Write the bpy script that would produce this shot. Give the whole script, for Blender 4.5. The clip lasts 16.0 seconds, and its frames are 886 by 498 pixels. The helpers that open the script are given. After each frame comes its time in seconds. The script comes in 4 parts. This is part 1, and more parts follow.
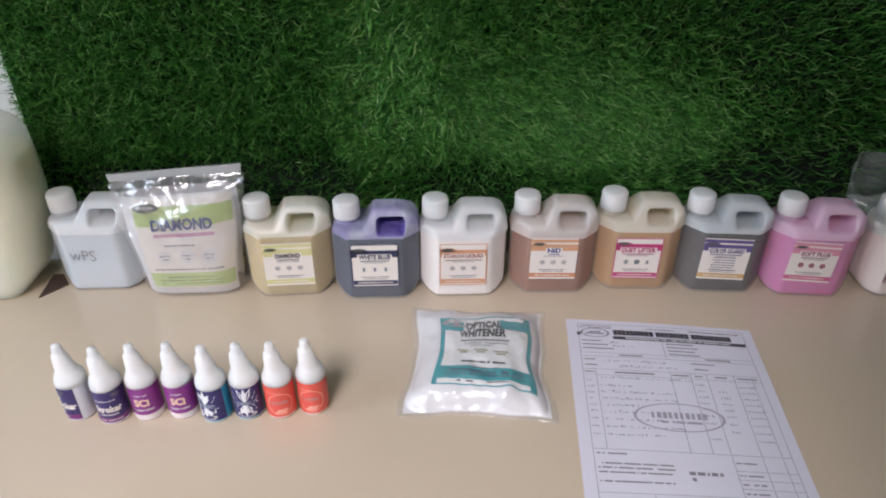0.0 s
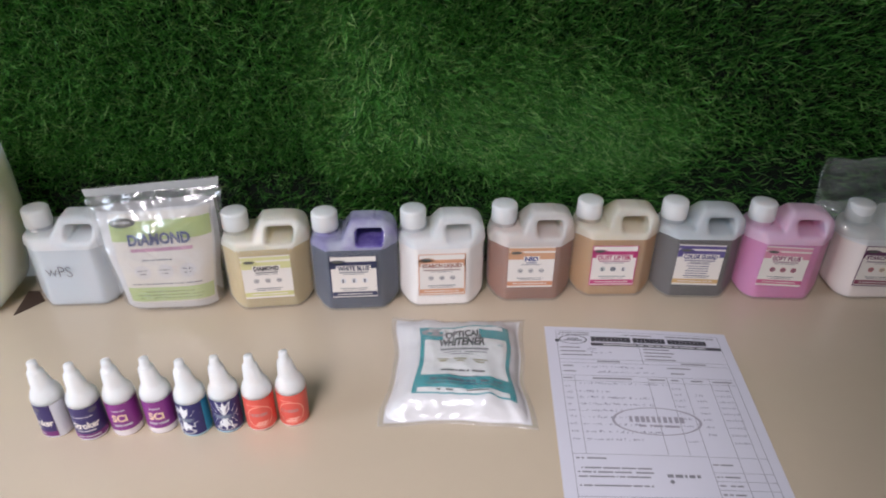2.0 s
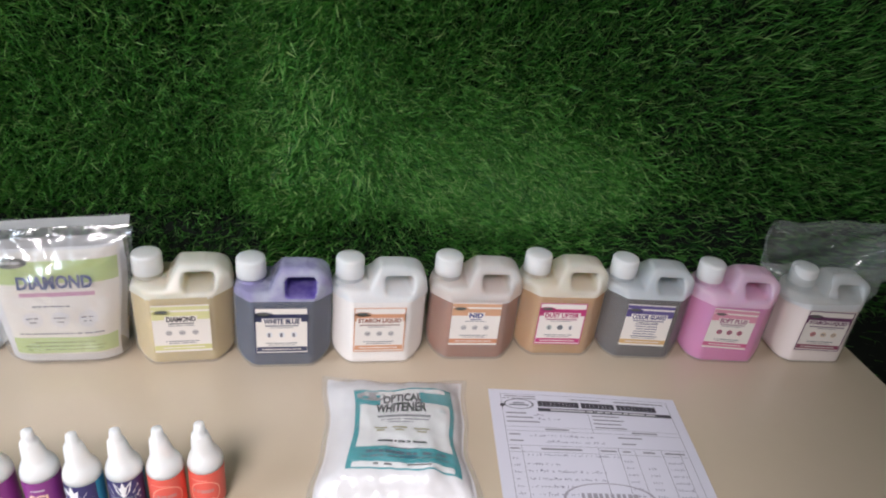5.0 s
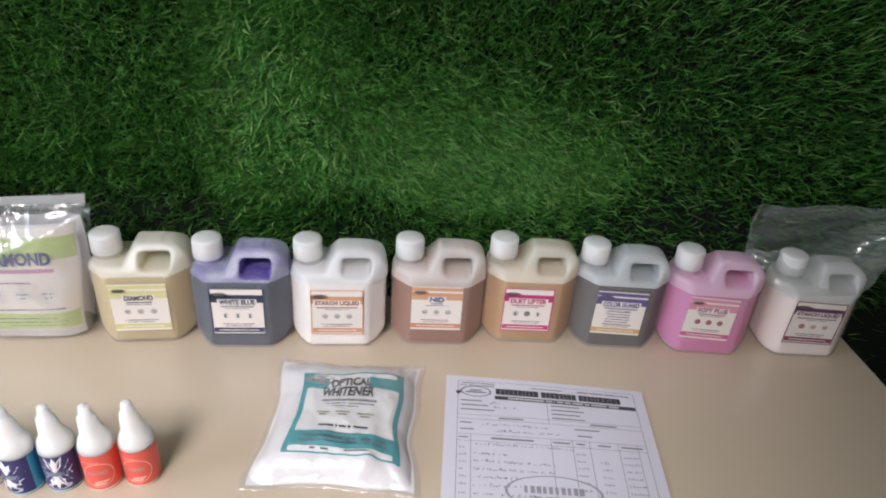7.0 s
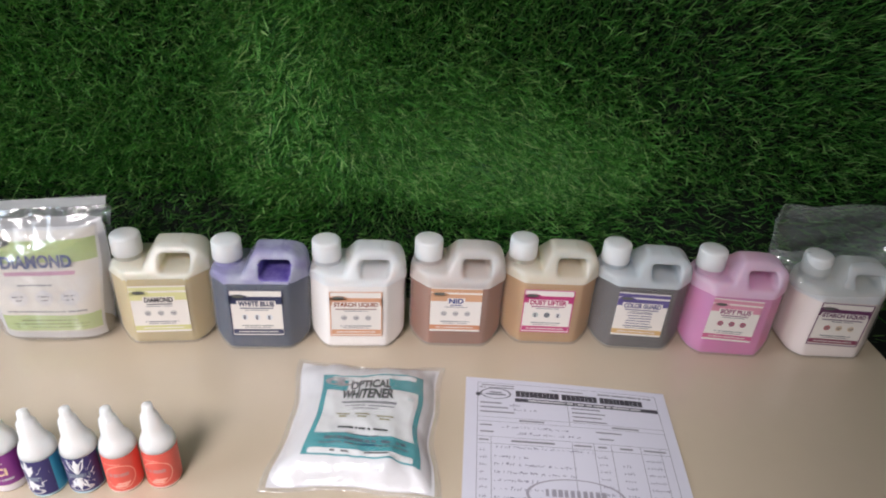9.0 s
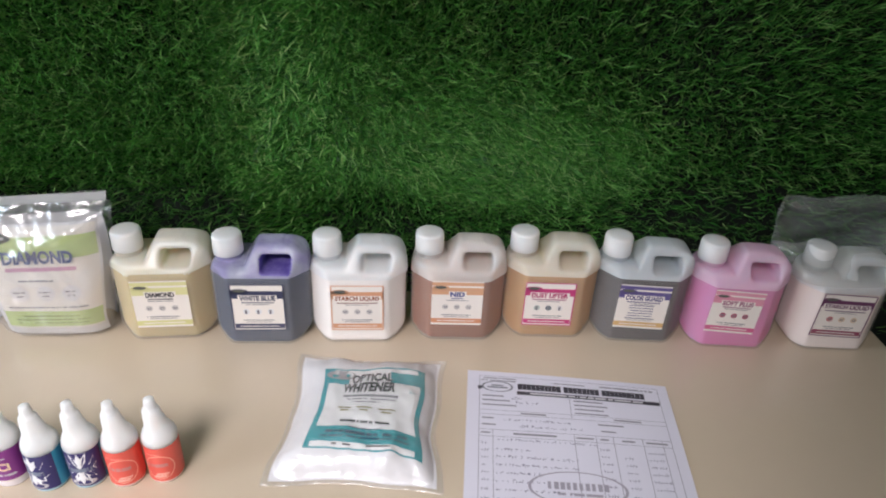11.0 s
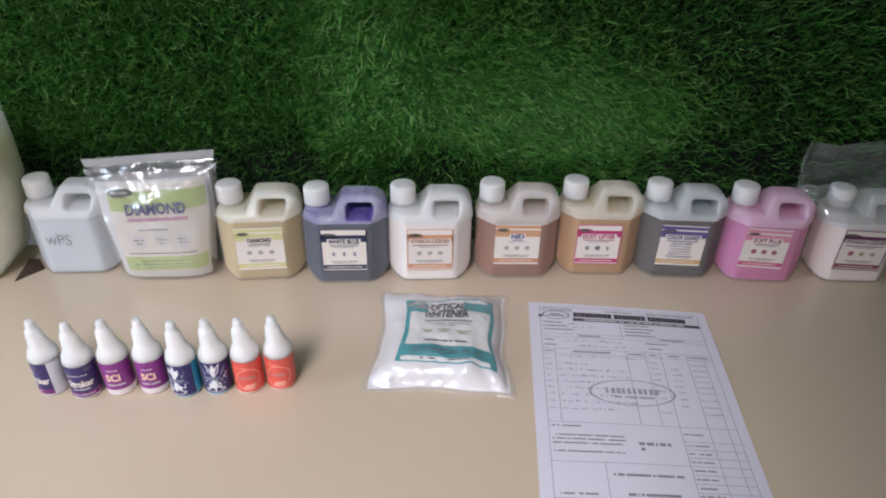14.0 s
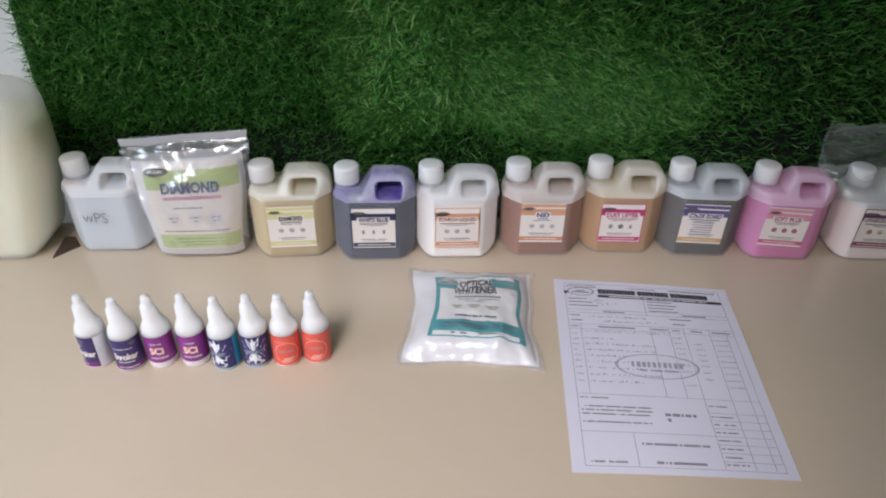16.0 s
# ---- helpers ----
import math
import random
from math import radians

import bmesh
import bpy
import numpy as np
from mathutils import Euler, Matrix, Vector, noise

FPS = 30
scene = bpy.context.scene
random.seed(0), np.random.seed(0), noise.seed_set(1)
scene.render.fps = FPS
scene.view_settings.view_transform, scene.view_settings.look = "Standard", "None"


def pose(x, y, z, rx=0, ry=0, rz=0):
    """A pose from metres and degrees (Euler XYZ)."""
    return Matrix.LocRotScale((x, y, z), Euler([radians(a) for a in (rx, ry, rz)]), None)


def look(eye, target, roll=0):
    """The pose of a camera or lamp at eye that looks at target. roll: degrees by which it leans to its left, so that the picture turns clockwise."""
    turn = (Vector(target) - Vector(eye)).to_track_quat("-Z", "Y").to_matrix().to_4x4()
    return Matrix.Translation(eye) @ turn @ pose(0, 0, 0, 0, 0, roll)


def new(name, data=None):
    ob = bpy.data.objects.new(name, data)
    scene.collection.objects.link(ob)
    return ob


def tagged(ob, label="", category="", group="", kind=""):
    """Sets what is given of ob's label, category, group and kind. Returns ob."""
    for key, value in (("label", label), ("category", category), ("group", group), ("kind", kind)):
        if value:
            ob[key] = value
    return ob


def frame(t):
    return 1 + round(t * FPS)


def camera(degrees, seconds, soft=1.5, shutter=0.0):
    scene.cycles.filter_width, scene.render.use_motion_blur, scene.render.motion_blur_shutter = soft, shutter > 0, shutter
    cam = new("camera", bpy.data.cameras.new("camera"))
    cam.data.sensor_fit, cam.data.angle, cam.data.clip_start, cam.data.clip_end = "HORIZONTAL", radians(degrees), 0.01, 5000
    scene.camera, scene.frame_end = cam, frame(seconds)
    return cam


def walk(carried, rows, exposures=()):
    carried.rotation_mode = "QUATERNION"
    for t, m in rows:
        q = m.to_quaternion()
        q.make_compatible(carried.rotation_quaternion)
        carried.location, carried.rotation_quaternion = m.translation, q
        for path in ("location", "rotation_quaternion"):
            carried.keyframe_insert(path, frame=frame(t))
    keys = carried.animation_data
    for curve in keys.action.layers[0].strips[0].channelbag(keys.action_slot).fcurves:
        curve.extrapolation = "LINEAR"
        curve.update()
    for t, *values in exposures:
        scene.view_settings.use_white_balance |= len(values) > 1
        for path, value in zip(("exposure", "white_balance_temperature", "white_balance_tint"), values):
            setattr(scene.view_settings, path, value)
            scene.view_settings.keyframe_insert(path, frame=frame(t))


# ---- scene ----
cam = camera(65.0, 16.0, soft=2.0)
PATH = [
    (0, (-0.05, -0.711, 1.283), (0.009, 0.968, 0.197), 0.1),
    (0.5, (-0.05, -0.715, 1.284), (0.049, 0.976, 0.221), 1.0),
    (1, (-0.05, -0.717, 1.284), (0.034, 0.964, 0.204), -0.5),
    (1.5, (-0.046, -0.717, 1.283), (0.063, 0.971, 0.217), -0.1),
    (2, (-0.047, -0.719, 1.283), (0.067, 0.978, 0.23), 0.2),
    (2.5, (-0.047, -0.712, 1.283), (0.08, 0.976, 0.217), 0.2),
    (3, (-0.048, -0.711, 1.286), (0.06, 0.987, 0.236), 0.0),
    (3.5, (-0.06, -0.717, 1.287), (0.035, 0.991, 0.251), 0.2),
    (4, (-0.063, -0.701, 1.279), (0.163, 0.995, 0.244), 2.5),
    (4.5, (-0.071, -0.67, 1.276), (0.167, 1.045, 0.275), 3.8),
    (5, (-0.07, -0.647, 1.271), (0.285, 1.068, 0.304), 6.1),
    (5.2, (-0.057, -0.641, 1.262), (0.23, 1.096, 0.314), 5.0),
    (7.3, (0.042, -0.642, 1.269), (0.232, 1.064, 0.244), 4.1),
    (7.5, (0.042, -0.641, 1.266), (0.227, 1.069, 0.245), 4.0),
    (8, (0.043, -0.637, 1.27), (0.231, 1.071, 0.247), 4.0),
    (8.5, (0.036, -0.635, 1.268), (0.214, 1.074, 0.245), 4.2),
    (9, (0.035, -0.637, 1.267), (0.192, 1.074, 0.244), 3.4),
    (9.2, (0.038, -0.642, 1.264), (0.205, 1.07, 0.245), 3.2),
    (11.3, (0.037, -0.637, 1.264), (0.175, 1.068, 0.228), 2.7),
    (11.5, (0.026, -0.642, 1.265), (0.125, 1.063, 0.224), 2.4),
    (12, (-0.024, -0.643, 1.26), (0.093, 1.024, 0.163), 1.8),
    (12.5, (-0.057, -0.648, 1.262), (0.108, 1.002, 0.143), 1.4),
    (13, (-0.048, -0.673, 1.267), (0.071, 0.995, 0.17), 0.4),
    (13.5, (-0.034, -0.717, 1.264), (0.085, 0.944, 0.156), 0.8),
    (14, (-0.026, -0.75, 1.278), (0.07, 0.935, 0.205), 1.0),
    (14.5, (-0.025, -0.763, 1.281), (0.002, 0.925, 0.208), 0.4),
    (15, (-0.026, -0.758, 1.28), (-0.014, 0.911, 0.178), -1.2),
    (15.5, (-0.038, -0.766, 1.28), (0.033, 0.922, 0.21), 1.4),
    (16, (-0.058, -0.767, 1.288), (0.028, 0.886, 0.164), 0.9),
]
walk(cam, [(t, look(eye, target, roll)) for t, eye, target, roll in PATH],
     exposures=[(0, -0.18, 6350, 13), (3.5, -0.18, 6350, 13), (5, 0.03, 6450, 11), (7.5, 0.07, 6500, 11), (9.2, 0.07, 6500, 11), (11.5, 0.01, 6450, 11), (13, -0.21, 6330, 13), (16, -0.20, 6280, 12)])

# ---- light ----
TABLE = 0.75
world = bpy.data.worlds.new("world")
scene.world = world
world.use_nodes = True
sky = world.node_tree.nodes.new("ShaderNodeTexSky")
sky.sky_type, sky.sun_disc = "NISHITA", False
sky.sun_elevation, sky.sun_rotation = radians(40), radians(200)
back = world.node_tree.nodes["Background"]
back.inputs["Strength"].default_value = 0.08
world.node_tree.links.new(sky.outputs[0], back.inputs["Color"])

LAMP = (-0.75, -1.80, 2.62)  # main light, high up behind the viewer; the window is added, unseen
SIDE = (-1.86, -0.75, 1.55)  # a cool fill lamp added at the side; its window is made up


def area_lamp(name, place, target, sx, sy, watts, colour, spread=180):
    data = bpy.data.lights.new(name, "AREA")
    data.shape, data.size, data.size_y, data.energy, data.color = "RECTANGLE", sx, sy, watts, colour
    data.spread = radians(spread)
    ob = new(name, data)
    ob.matrix_world = look(place, target)
    return ob


area_lamp("window_daylight", LAMP, (-0.08, -0.04, 0.78), 0.90, 0.52, 9.3, (1.0, 0.955, 0.985), 60)
area_lamp("side_window_daylight", SIDE, (0.0, -0.3, 0.9), 0.75, 0.85, 18.5, (0.80, 0.92, 1.06))


# ---- materials ----
def nodes_of(name):
    m = bpy.data.materials.new(name)
    m.use_nodes = True
    return m, m.node_tree.nodes, m.node_tree.links, m.node_tree.nodes["Principled BSDF"]


def lin(r, g, b):
    return tuple((c / 255 / 12.92) if c <= 10 else ((c / 255 + 0.055) / 1.055) ** 2.4 for c in (r, g, b)) + (1.0,)


def mat(name, rgb, rough=0.5, var=0.08, scale=30.0, bump=0.0, bscale=300.0, spec=0.5, metal=0.0, sss=0.0, coat=0.0):
    """Paint, plastic, paper: a base colour with two scales of variation and a fine relief."""
    m, n, l, p = nodes_of(name)
    col = lin(*rgb)
    p.inputs["Roughness"].default_value, p.inputs["Metallic"].default_value = rough, metal
    p.inputs["Specular IOR Level"].default_value = spec
    p.inputs["Coat Weight"].default_value = coat
    if sss:
        p.inputs["Subsurface Weight"].default_value, p.inputs["Subsurface Scale"].default_value = sss, 0.01
    tc = n.new("ShaderNodeTexCoord")
    n1, n2, mix = n.new("ShaderNodeTexNoise"), n.new("ShaderNodeTexNoise"), n.new("ShaderNodeMix")
    n1.inputs["Scale"].default_value, n2.inputs["Scale"].default_value = scale, scale * 9
    n1.inputs["Detail"].default_value = 4
    add = n.new("ShaderNodeMath")
    add.operation = "MULTIPLY_ADD"
    add.inputs[1].default_value = 0.35
    mix.data_type = "RGBA"
    mix.inputs[6].default_value = tuple(c * (1 - var) for c in col[:3]) + (1,)
    mix.inputs[7].default_value = tuple(min(1, c * (1 + var)) for c in col[:3]) + (1,)
    l.new(tc.outputs["Object"], n1.inputs["Vector"])
    l.new(tc.outputs["Object"], n2.inputs["Vector"])
    l.new(n2.outputs[0], add.inputs[0])
    half = n.new("ShaderNodeMath")
    half.operation = "MULTIPLY"
    half.inputs[1].default_value = 0.65
    l.new(n1.outputs[0], half.inputs[0])
    l.new(half.outputs[0], add.inputs[2])
    l.new(add.outputs[0], mix.inputs[0])
    l.new(mix.outputs[2], p.inputs["Base Color"])
    if bump:
        b, n3 = n.new("ShaderNodeBump"), n.new("ShaderNodeTexNoise")
        n3.inputs["Scale"].default_value, n3.inputs["Detail"].default_value = bscale, 5
        b.inputs["Strength"].default_value, b.inputs["Distance"].default_value = bump, 0.002
        l.new(tc.outputs["Object"], n3.inputs["Vector"])
        l.new(n3.outputs[0], b.inputs["Height"])
        l.new(b.outputs[0], p.inputs["Normal"])
    return m


def milky(name, rgb, clear, rough=0.38, bump=0.05, glow=0.3, tint=None, patch=None, soak=0.0):
    """Frosted polythene: part see-through, part a soft white skin with a dull sheen."""
    m, n, l, p = nodes_of(name)
    p.inputs["Base Color"].default_value, p.inputs["Roughness"].default_value = lin(*rgb), rough
    tr, tl, a, b = n.new("ShaderNodeBsdfTransparent"), n.new("ShaderNodeBsdfTranslucent"), n.new("ShaderNodeMixShader"), n.new("ShaderNodeMixShader")
    tl.inputs["Color"].default_value = lin(*rgb)
    if soak:  # light spreads inside the plastic
        p.inputs["Subsurface Weight"].default_value, p.inputs["Subsurface Scale"].default_value = soak, 0.025
        p.inputs["Subsurface Radius"].default_value = (1.0, 0.9, 0.85)
    if tint:
        tr.inputs["Color"].default_value = lin(*tint)
    if patch:  # cloudy patches of a second colour
        pn, pm, pr, pc = n.new("ShaderNodeTexNoise"), n.new("ShaderNodeMix"), n.new("ShaderNodeMapRange"), n.new("ShaderNodeTexCoord")
        pn.inputs["Scale"].default_value, pn.inputs["Detail"].default_value = patch[1], 4
        pr.inputs["From Min"].default_value, pr.inputs["From Max"].default_value = 0.38, 0.64
        pm.data_type = "RGBA"
        pm.inputs[6].default_value, pm.inputs[7].default_value = lin(*rgb), lin(*patch[0])
        l.new(pc.outputs["Object"], pn.inputs["Vector"])
        l.new(pn.outputs[0], pr.inputs[0])
        l.new(pr.outputs[0], pm.inputs[0])
        l.new(pm.outputs[2], p.inputs["Base Color"])
        l.new(pm.outputs[2], tl.inputs["Color"])
    a.inputs[0].default_value, b.inputs[0].default_value = glow, clear
    no, bp, tc = n.new("ShaderNodeTexNoise"), n.new("ShaderNodeBump"), n.new("ShaderNodeTexCoord")
    no.inputs["Scale"].default_value, no.inputs["Detail"].default_value = 60, 5
    bp.inputs["Strength"].default_value, bp.inputs["Distance"].default_value = bump, 0.01
    l.new(tc.outputs["Object"], no.inputs["Vector"])
    l.new(no.outputs[0], bp.inputs["Height"])
    l.new(bp.outputs[0], p.inputs["Normal"])
    l.new(p.outputs[0], a.inputs[1])
    l.new(tl.outputs[0], a.inputs[2])
    l.new(a.outputs[0], b.inputs[1])
    l.new(tr.outputs[0], b.inputs[2])
    l.new(b.outputs[0], n["Material Output"].inputs["Surface"])
    return m


def film(name, clear, rgb=(235, 240, 240), rough=0.12, bump=0.6, bscale=55.0, gloss=0.10):
    """Thin clear plastic film with creases."""
    m, n, l, p = nodes_of(name)
    p.inputs["Base Color"].default_value, p.inputs["Roughness"].default_value = lin(*rgb), rough
    p.inputs["Specular IOR Level"].default_value = 0.9
    tr, mx = n.new("ShaderNodeBsdfTransparent"), n.new("ShaderNodeMixShader")
    mx.inputs[0].default_value = clear
    no, bp, tc = n.new("ShaderNodeTexNoise"), n.new("ShaderNodeBump"), n.new("ShaderNodeTexCoord")
    no.inputs["Scale"].default_value, no.inputs["Detail"].default_value, no.inputs["Distortion"].default_value = bscale, 3, 1.2
    bp.inputs["Strength"].default_value, bp.inputs["Distance"].default_value = bump, 0.015
    l.new(tc.outputs["Object"], no.inputs["Vector"])
    l.new(no.outputs[0], bp.inputs["Height"])
    l.new(bp.outputs[0], p.inputs["Normal"])
    l.new(p.outputs[0], mx.inputs[1])
    l.new(tr.outputs[0], mx.inputs[2])
    gl, top = n.new("ShaderNodeBsdfGlossy"), n.new("ShaderNodeMixShader")
    gl.inputs["Roughness"].default_value, top.inputs[0].default_value = rough, gloss
    l.new(bp.outputs[0], gl.inputs["Normal"])
    l.new(mx.outputs[0], top.inputs[1])
    l.new(gl.outputs[0], top.inputs[2])
    l.new(top.outputs[0], n["Material Output"].inputs["Surface"])
    return m


def grass_material():
    m, n, l, p = nodes_of("grass_blade")
    geo, ramp = n.new("ShaderNodeNewGeometry"), n.new("ShaderNodeValToRGB")
    e = ramp.color_ramp.elements
    e[0].position, e[0].color = 0.0, (0.014, 0.075, 0.013, 1)
    e[1].position, e[1].color = 1.0, (0.36, 0.54, 0.20, 1)
    for pos, c in ((0.40, (0.058, 0.25, 0.036, 1)), (0.74, (0.14, 0.42, 0.075, 1)), (0.90, (0.26, 0.53, 0.14, 1))):
        k = e.new(pos)
        k.color = c
    tl, mx = n.new("ShaderNodeBsdfTranslucent"), n.new("ShaderNodeMixShader")
    mx.inputs[0].default_value = 0.25
    l.new(ramp.outputs[0], tl.inputs["Color"])
    l.new(p.outputs[0], mx.inputs[1])
    l.new(tl.outputs[0], mx.inputs[2])
    l.new(mx.outputs[0], n["Material Output"].inputs["Surface"])
    p.inputs["Specular IOR Level"].default_value = 0.3
    l.new(geo.outputs["Random Per Island"], ramp.inputs[0])
    l.new(ramp.outputs[0], p.inputs["Base Color"])
    p.inputs["Roughness"].default_value = 0.42
    return m


WHITE_CAP = milky("white_polythene_cap", (250, 249, 246), 0.04, 0.36, 0.03, 0.10, soak=0.8)


def frosted(rgb=(251, 252, 254)):
    """The bare upper wall of a can; its faint tint paints in light coloured by the liquid."""
    return milky("frosted_polythene", rgb, 0.25, 0.28, 0.05, glow=0.14, soak=1.0)


SHELL = frosted()
WET = milky("wet_polythene", (235, 236, 236), 0.84, 0.28, 0.06, 0.1)
SHELL_BLUE = milky("stained_polythene", (212, 214, 236), 0.36, 0.14, 0.40, glow=0.15, patch=((184, 178, 222), 40.0))
SHELL_PINK = milky("pink_polythene", (254, 210, 234), 0.18, 0.30, glow=0.14, soak=0.9)
INK = mat("black_ink", (38, 38, 46), 0.5, 0.1)
GREY_INK = mat("grey_ink", (128, 126, 132), 0.55, 0.1)
PALE_INK = mat("pale_ink", (196, 194, 198), 0.55, 0.1)
CARD = mat("label_paper", (238, 231, 224), 0.4, 0.03, 40, 0.03, 500)
PAPER = mat("office_paper", (210, 208, 219), 0.75, 0.03, 25, 0.06, 700)
LAMINATE = mat("beige_laminate", (200, 184, 162), 0.24, 0.045, 5, 0.02, 900, spec=0.8)
EDGE = mat("dark_edge_band", (70, 52, 40), 0.5, 0.12)
PLASTER = mat("white_plaster", (226, 226, 222), 0.8, 0.05, 6, 0.25, 120)
CREAM = mat("cream_plaster", (218, 208, 192), 0.8, 0.05, 6, 0.25, 120)
FLOOR = mat("grey_floor", (120, 112, 104), 0.45, 0.12, 9, 0.1, 80)
BACKING = mat("dark_green_backing", (8, 20, 9), 0.9, 0.3, 40)
GRASS = grass_material()
POWDER = mat("white_powder", (222, 220, 222), 0.7, 0.03, 40, 0.3, 160)
FILM = film("clear_film", 0.78, (205, 218, 212), 0.16, 0.35, 8)
POUCH = film("pouch_film", 0.87, (250, 250, 252), 0.22, 0.8, 9, gloss=0.17)


# ---- building helpers ----
def thing(name, label, category, place=(0, 0, 0), turn=0.0, group=""):
    ob = new(name)
    ob.matrix_world = pose(*place, 0, 0, turn)
    ob.empty_display_size = 0.05
    return tagged(ob, label, category, group)


def raw(name, verts, faces, material, parent=None, label="", smooth=False):
    me = bpy.data.meshes.new(name)
    me.from_pydata([tuple(map(float, v)) for v in verts], [], [tuple(map(int, f)) for f in faces])
    me.materials.append(material)
    if smooth:
        me.polygons.foreach_set("use_smooth", [True] * len(me.polygons))
    me.update()
    ob = new(name, me)
    ob.parent = parent
    if label:
        tagged(ob, label)
    return ob


def part(name, bm, material, parent, label="", smooth=False):
    me = bpy.data.meshes.new(name)
    bm.to_mesh(me)
    bm.free()
    me.materials.append(material)
    if smooth:
        me.polygons.foreach_set("use_smooth", [True] * len(me.polygons))
    ob = new(name, me)
    ob.parent = parent
    if label:
        tagged(ob, label)
    return ob


def box_bm(x0, y0, z0, x1, y1, z1, bevel=0.0, seg=2):
    bm = bmesh.new()
    bmesh.ops.create_cube(bm, size=1)
    for v in bm.verts:
        v.co = Vector(((x0 + x1) / 2 + v.co.x * (x1 - x0), (y0 + y1) / 2 + v.co.y * (y1 - y0), (z0 + z1) / 2 + v.co.z * (z1 - z0)))
    if bevel:
        bmesh.ops.bevel(bm, geom=bm.edges[:], offset=bevel, segments=seg, affect="EDGES", profile=0.5)
    return bm


def lathe_bm(profile, seg=32, at=(0, 0, 0)):
    """Turn (radius, height) pairs round the z axis; ends closed."""
    bm = bmesh.new()
    rings = []
    for r, z in profile:
        rings.append([bm.verts.new((at[0] + r * math.cos(2 * math.pi * k / seg), at[1] + r * math.sin(2 * math.pi * k / seg), at[2] + z)) for k in range(seg)])
    for a, b in zip(rings, rings[1:]):
        for k in range(seg):
            bm.faces.new((a[k], a[(k + 1) % seg], b[(k + 1) % seg], b[k]))
    bm.faces.new(rings[0][::-1])
    bm.faces.new(rings[-1])
    return bm


def skin(field, lo, hi, step):
    """The surface field(x, y, z) = 0 (negative inside), as vertices and quads."""
    axes = [np.arange(a, b + step, step) for a, b in zip(lo, hi)]
    g = np.meshgrid(*axes, indexing="ij")
    f = field(*g)
    pts = np.stack(g, -1)
    nx, ny, nz = f.shape
    total, count = np.zeros((nx - 1, ny - 1, nz - 1, 3)), np.zeros((nx - 1, ny - 1, nz - 1))
    corner = [(i, j, k) for i in (0, 1) for j in (0, 1) for k in (0, 1)]
    cut = lambda a, c: a[c[0] : nx - 1 + c[0], c[1] : ny - 1 + c[1], c[2] : nz - 1 + c[2]]
    for c in corner:
        for axis in range(3):
            if c[axis]:
                continue
            d = tuple(1 if n == axis else c[n] for n in range(3))
            fa, fb = cut(f, c), cut(f, d)
            on = (fa < 0) != (fb < 0)
            w = np.where(on, fa / np.where(on, fa - fb, 1), 0)
            p = cut(pts, c) + (cut(pts, d) - cut(pts, c)) * w[..., None]
            total += np.where(on[..., None], p, 0)
            count += on
    ids = np.full(count.shape, -1)
    live = count > 0
    ids[live] = np.arange(live.sum())
    verts = total[live] / count[live][:, None]
    faces = []
    for axis in range(3):
        a, b = [n for n in range(3) if n != axis]
        s0, s1 = [slice(1, -1)] * 3, [slice(1, -1)] * 3
        s0[axis], s1[axis] = slice(0, -1), slice(1, None)
        fa, fb = f[tuple(s0)], f[tuple(s1)]
        where = np.argwhere((fa < 0) != (fb < 0))
        flip = fa[tuple(where.T)] < 0
        where = where.copy()
        where[:, a] += 1
        where[:, b] += 1
        q = []
        for da, db in ((0, 0), (1, 0), (1, 1), (0, 1)):
            w = where.copy()
            w[:, a] -= da
            w[:, b] -= db
            q.append(ids[tuple(w.T)])
        q = np.stack(q, 1)
        if axis == 1:
            flip = ~flip
        q[~flip] = q[~flip][:, ::-1]
        faces.append(q)
    return verts, np.concatenate(faces)


def both(*fields, k=0.004):
    """Smooth meeting of fields: inside all of them, with rounded edges."""
    out = fields[0]
    for f in fields[1:]:
        h = np.clip(0.5 - 0.5 * (f - out) / k, 0, 1)
        out = f * (1 - h) + out * h + k * h * (1 - h)
    return out


# ---- printing: flat pieces laid on a surface (u, v in 0..1, v up) ----
GLYPHS = {}


def glyphs(words, weight=0.042):
    """Words in the built-in font, as a mesh fitted to the unit square."""
    if (words, weight) not in GLYPHS:
        cu = bpy.data.curves.new("words", "FONT")
        cu.body, cu.offset, cu.resolution_u = words, weight, 3
        ob = new("words", cu)
        me = bpy.data.meshes.new_from_object(ob.evaluated_get(bpy.context.evaluated_depsgraph_get()))
        v = np.array([p.co[:2] for p in me.vertices])
        lo, hi = v.min(0), v.max(0)
        GLYPHS[words, weight] = ((v - lo) / (hi - lo), [tuple(p.vertices) for p in me.polygons])
        bpy.data.objects.remove(ob)
        bpy.data.curves.remove(cu)
        bpy.data.meshes.remove(me)
    return GLYPHS[words, weight]


